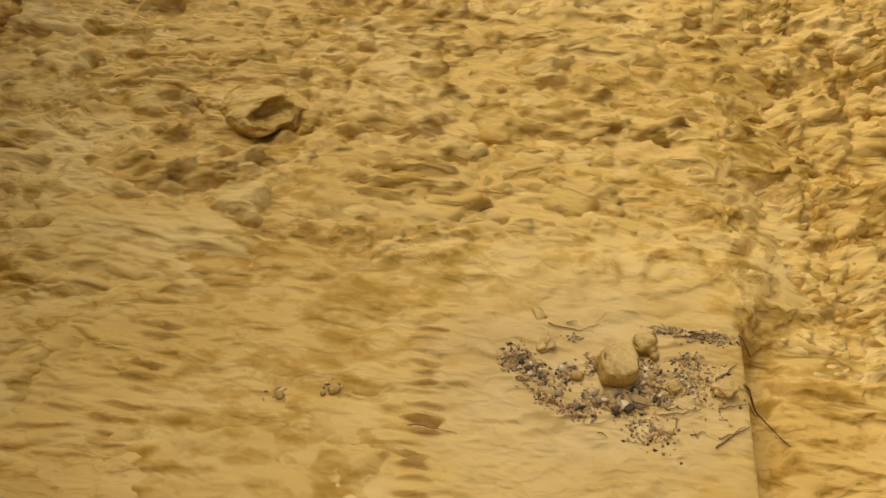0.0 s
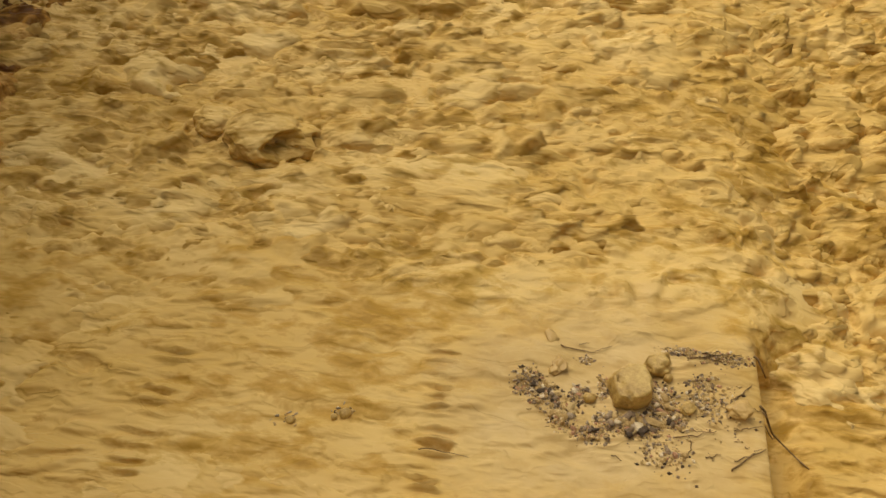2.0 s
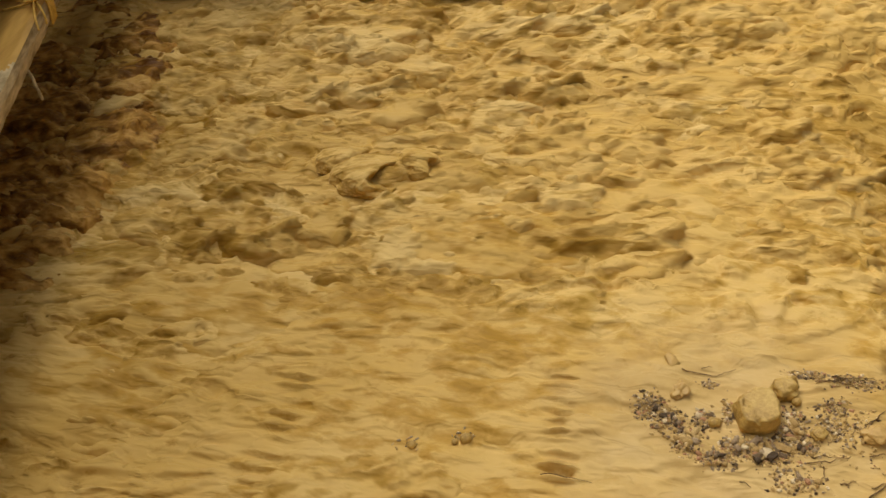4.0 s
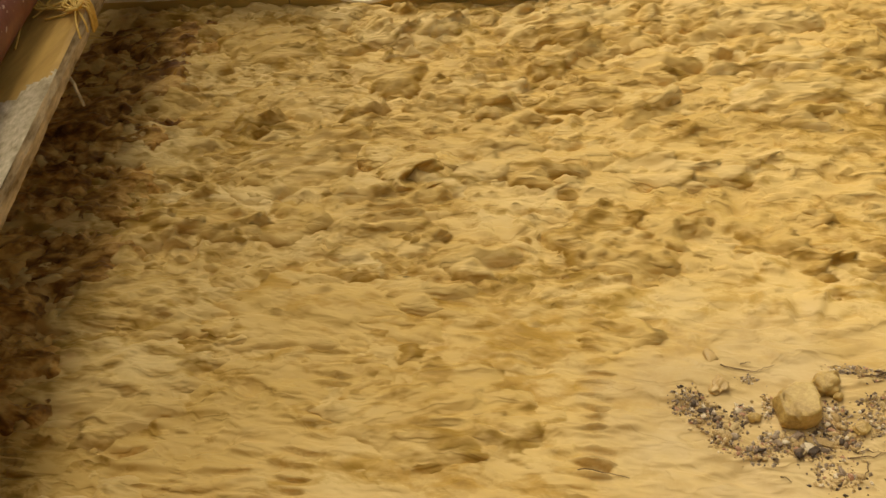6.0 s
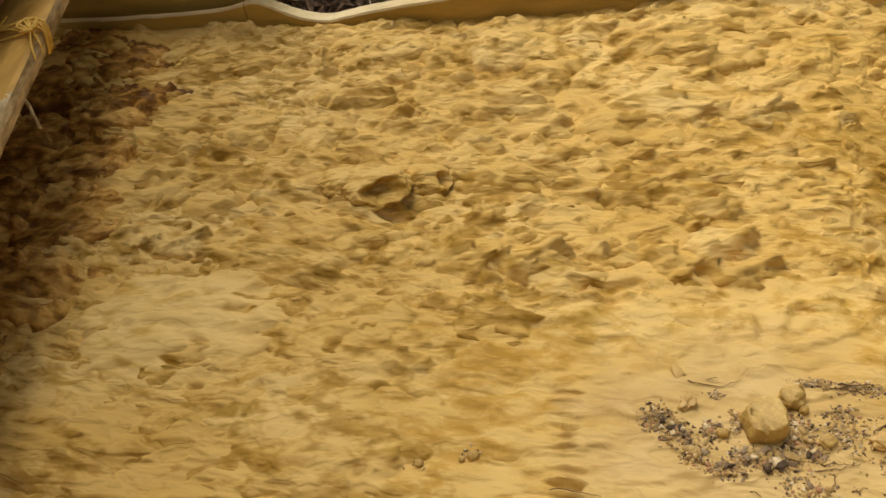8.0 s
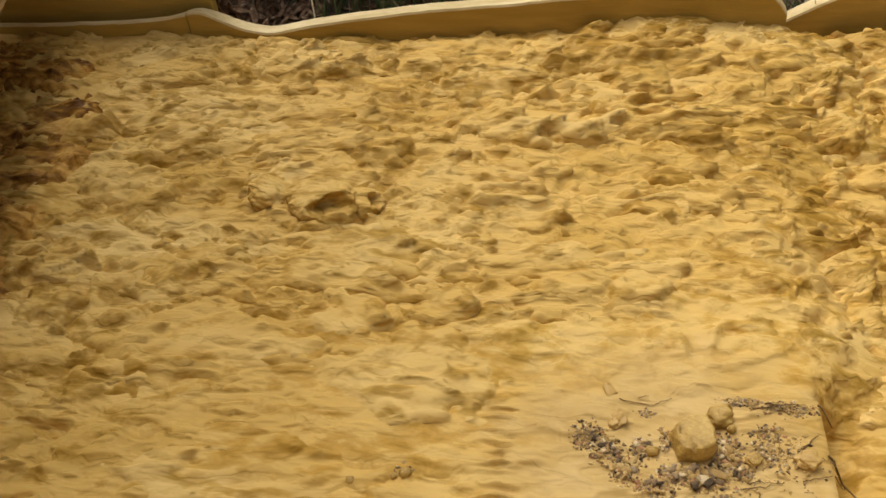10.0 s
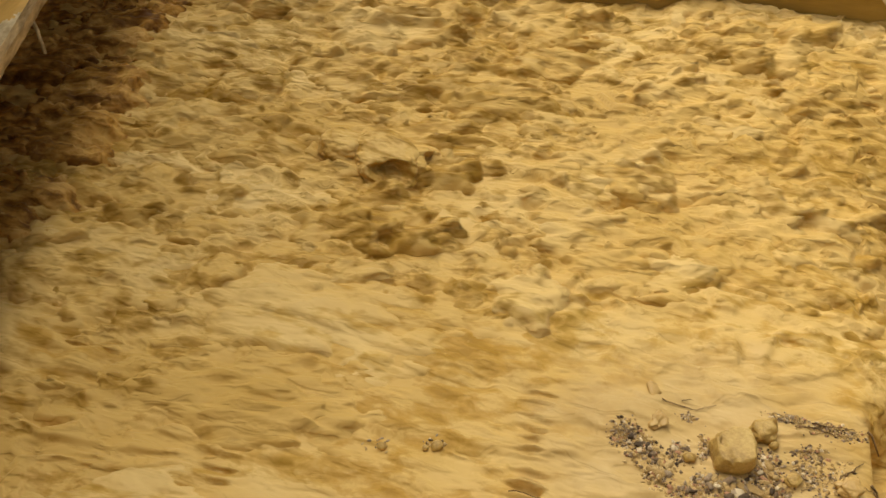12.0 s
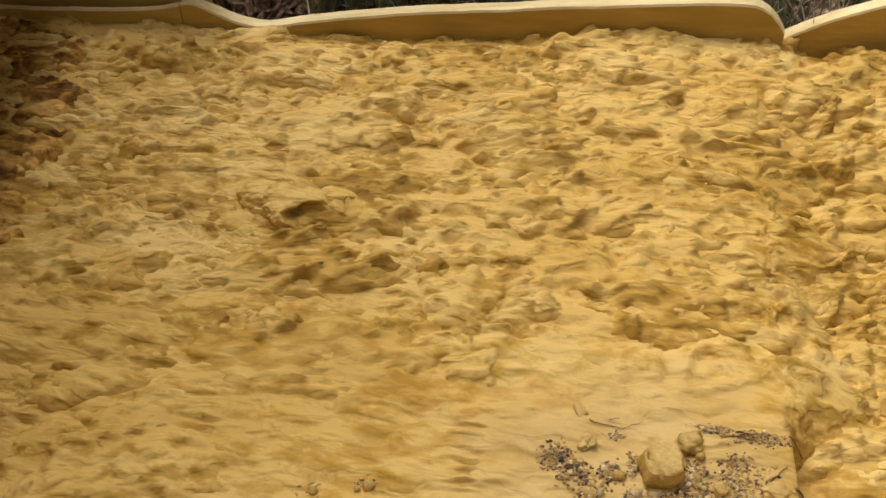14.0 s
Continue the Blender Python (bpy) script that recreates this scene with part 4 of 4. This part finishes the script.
def leaf_litter():
    rng = random.Random(77)
    vs, fs = [], []
    for _ in range(2600):
        x, y = rng.uniform(-1.6, 1.2), FAR + 0.08 + abs(rng.gauss(0, 0.22))
        z = bank_z(x, y) + 0.03 + rng.uniform(0, 0.05)
        a, ln, t1, t2 = rng.uniform(0, 6.3), rng.uniform(0.015, 0.045), rng.uniform(-0.6, 0.6), rng.uniform(-0.6, 0.6)
        u, w = Vector((math.cos(a), math.sin(a), t1)) * ln, Vector((-math.sin(a), math.cos(a), t2)) * ln * 0.35
        p = Vector((x, y, z))
        n = len(vs)
        vs += [p - u, p + w, p + u, p - w, p + Vector((0, 0, ln * 0.15))]
        fs += [(n, n + 1, n + 4), (n + 1, n + 2, n + 4), (n + 2, n + 3, n + 4), (n + 3, n, n + 4)]
    me = bpy.data.meshes.new("leaf_litter")
    me.from_pydata(vs, [], fs)
    me.materials.append(LITTER)
    return tagged(new("leaf_litter", me), "brown dead leaves and scraps lying on the bank", "leaf litter", kind="stuff")


leaf_litter()


def grass():
    rng = random.Random(91)
    vs, fs = [], []
    for _ in range(330):
        x, y = rng.choice((rng.uniform(-0.78, 0.35), rng.uniform(-0.78, 0.1), rng.uniform(0.4, 1.2))), FAR + 0.10 + abs(rng.gauss(0, 0.13))
        h, w = rng.uniform(0.10, 0.42), rng.uniform(0.0015, 0.0045)
        lean, a = rng.uniform(0, 0.35), rng.uniform(-0.9, 0.9)
        p = Vector((x, y, bank_z(x, y)))
        side = Vector((math.cos(a), math.sin(a), 0)) * w
        out = Vector((rng.gauss(0, 1), abs(rng.gauss(0, 0.6)), 0)) * lean * h
        n = len(vs)
        for k in range(5):
            f = k / 4
            c = p + Vector((0, 0, h * f * (1 - 0.2 * lean * f))) + out * f * f
            keep = (1 - f) ** 0.6 + 0.05
            vs += [c - side * keep, c + Vector((0, -w * 0.4 * keep, 0)), c + side * keep]
        for k in range(4):
            b = n + 3 * k
            fs += [(b, b + 1, b + 4, b + 3), (b + 1, b + 2, b + 5, b + 4)]
    me = bpy.data.meshes.new("grass")
    me.from_pydata(vs, [], fs)
    me.materials.append(LEAF)
    return tagged(new("grass", me), "upright narrow green blades growing behind the board", "grass", kind="stuff")


grass()


def hanging_string():
    thing = part("string", tube(bmesh.new(), [(-0.752, FAR + 0.055, -0.2 + 0.09 * k) for k in range(14)], 0.0022, 0.0022, 6), STRING)
    return tagged(thing, "thin white string standing straight up behind the sluice board", "string")


hanging_string()

# ---- water thrown up over the sunken stone ----
SPLASH, EDDY = [], []


def heave(seed, r, mouth, deep):
    """A rounded heave of water, hollowed out on the side of its mouth."""
    bm = bmesh.new()
    bmesh.ops.create_icosphere(bm, subdivisions=6, radius=1)
    mouth = Vector(mouth).normalized()
    for v in bm.verts:
        n = v.co.normalized()
        w = 1 + 0.26 * noise.noise(n * 1.2 + Vector((seed, 0.7, 0))) + 0.09 * noise.noise(n * 3.1 + Vector((0, seed, 0))) + 0.03 * noise.noise(n * 8 + Vector((seed, seed, 0)))
        d = (n.dot(mouth) - 0.80 + 0.10 * noise.noise(n * 2.4 + Vector((9, 0, seed)))) / 0.20
        w *= 1 - deep * float(smooth(0.0, 0.55, d))
        v.co = Vector((n.x * r * w * 1.45, n.y * r * w * 1.1, n.z * r * w * (0.72 if n.z > 0 else 0.4)))
    return bm


def splash():
    for k, (x, y, r, deep) in enumerate([(-0.575, 1.445, 0.062, 0.75), (-0.655, 1.475, 0.046, 0.0), (-0.490, 1.470, 0.040, 0.5)]):
        mouth = ((0.50, -0.62, 0.48), (0, 0, -1), (0.75, -0.3, 0.4))[k]
        ob = structure(part("splash", heave(2.3 + 3.1 * k, r, mouth, deep), MUD), "lump of muddy water heaving over a sunken stone", "water")
        SPLASH.append((ob, x, y, 0))


splash()


def boils():
    """Tumbling water where the flow plunges below the step."""
    rng = random.Random(71)
    for x in (0.52, 0.68, 0.84, 1.0):
        for y in (1.02, 1.22, 1.42, 1.62, 1.82, 2.0):
            ob = structure(new("tumbling_water", rng.choice(BOIL)), "tumbling crests of brown muddy water below the step", "water")
            px, py = x + rng.uniform(-0.05, 0.05) + 0.05 * (y > 1.5), y + rng.uniform(-0.04, 0.04)
            EDDY.append((ob, px, py, -0.078 * (1 - 0.6 * float(smooth(1.35, 2.16, py))) + float(heap(px, py))))


boils()


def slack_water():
    """Dark brown stained water turning slowly beside the plank, with the plank's shade put into its colour."""
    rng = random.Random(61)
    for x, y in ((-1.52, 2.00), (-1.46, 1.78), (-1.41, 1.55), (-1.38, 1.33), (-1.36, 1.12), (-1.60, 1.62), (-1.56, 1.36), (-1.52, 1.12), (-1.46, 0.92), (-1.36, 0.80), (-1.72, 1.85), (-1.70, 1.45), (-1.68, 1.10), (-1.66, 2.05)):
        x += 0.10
        ob = structure(new("slack_water", rng.choice(SHADED)), "dark brown stained water beside the plank, its shade painted into the colour", "water")
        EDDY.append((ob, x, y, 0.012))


slack_water()


def motions():
    for ob, x0, speed, ya, yb, dz, turn, big in FLOW:
        if big == 2:
            marks = [(-0.75, ya, 0.0, 0), (-0.36, ya, 0.0, 0), (-0.20, ya, -0.012, 2), (-0.05, ya, -0.045, 6), (0.15, ya, -0.10, 8), (0.40, ya, -0.15, 6), (0.90, ya, -0.15, 0)]
        elif yb > 1.15:
            low = 0.03 if 1.3 < yb < 1.37 and big == 1 else 0.0
            aside = yb + (0.07 if low else 0.0)
            marks = [(-0.75, ya, 0.0, 0), (-0.16, yb, 0.0, 0), (0.10, yb, -0.006, 2), (0.30, aside, -0.014 - low, 6), (0.46, aside, -0.066 - low, 15), (0.62, aside, -0.104 - low, 10), (0.82, aside, -0.106 - low, 4), (1.0, yb, -0.090, 0)]
            marks = [(a, p, q * (1 - 0.6 * float(smooth(1.35, 2.16, p))) + float(heap(a, p)), v) for a, p, q, v in marks]
        else:
            marks = [(-0.75, ya, 0.0, 0), (-0.16, yb, 0.0, 0), (0.02, yb, -0.03, 5), (0.22, yb, -0.085, 8), (0.42, yb, -0.13, 8), (0.64, yb, -0.13, 3), (0.90, yb, -0.08, -1)]

        def lean(x):
            """Cross slope of the heaped water, in degrees."""
            if yb < 1.4 or big == 2:
                return 0.0
            rise = [float(heap(x, y)) + 0.09 * 0.6 * float(smooth(1.35, 2.16, y)) * float(smooth(0.2, 0.8, x)) for y in (yb - 0.12, min(yb + 0.12, 2.16))]
            return math.degrees(math.atan((rise[1] - rise[0]) / (min(yb + 0.12, 2.16) - yb + 0.12)))

        def at(x):
            if x <= marks[0][0]:
                return pose(x, ya, dz, 0, 0, turn)
            for (a, p, q, r), (b, s, u, v) in zip(marks, marks[1:]):
                if x <= b:
                    f = (x - a) / (b - a)
                    return pose(x, p + (s - p) * f, dz + q + (u - q) * f, lean(x), r + (v - r) * f, turn)
            return pose(x, marks[-1][1], dz + marks[-1][2], lean(x), 0, turn)

        times = [0.0] + [(m[0] - x0) / speed for m in marks if 0.05 < (m[0] - x0) / speed < 13.95] + [14.0]
        walk(ob, [(t, at(x0 + speed * t)) for t in times])
    rng = random.Random(22)
    for ob, x, y, z in EDDY:
        rows, t = [], 0.0
        while t < 13.9:
            rows.append((t, pose(x + rng.gauss(0, 0.022), y + rng.gauss(0, 0.016), z + rng.uniform(-0.006, 0.012), rng.uniform(-3, 3), rng.uniform(-4, 2), rng.uniform(-22, 22))))
            t += rng.uniform(0.25, 0.45)
        rows.append((14.0, pose(x, y, z)))
        walk(ob, rows)
    rng = random.Random(21)
    for ob, x, y, way in SPLASH:
        rows, t = [], 0.0
        while t < 14.0:
            rows.append((t, pose(x + rng.gauss(0, 0.012), y + rng.gauss(0, 0.01), rng.uniform(-0.016, 0.008), rng.uniform(-14, 14), rng.uniform(-16, 16), way + rng.uniform(-24, 24))))
            t += rng.choice((0.1, 0.1333, 0.2))
        rows.append((14.0, pose(x, y, 0.0, 0, 0, way)))
        walk(ob, rows)


motions()
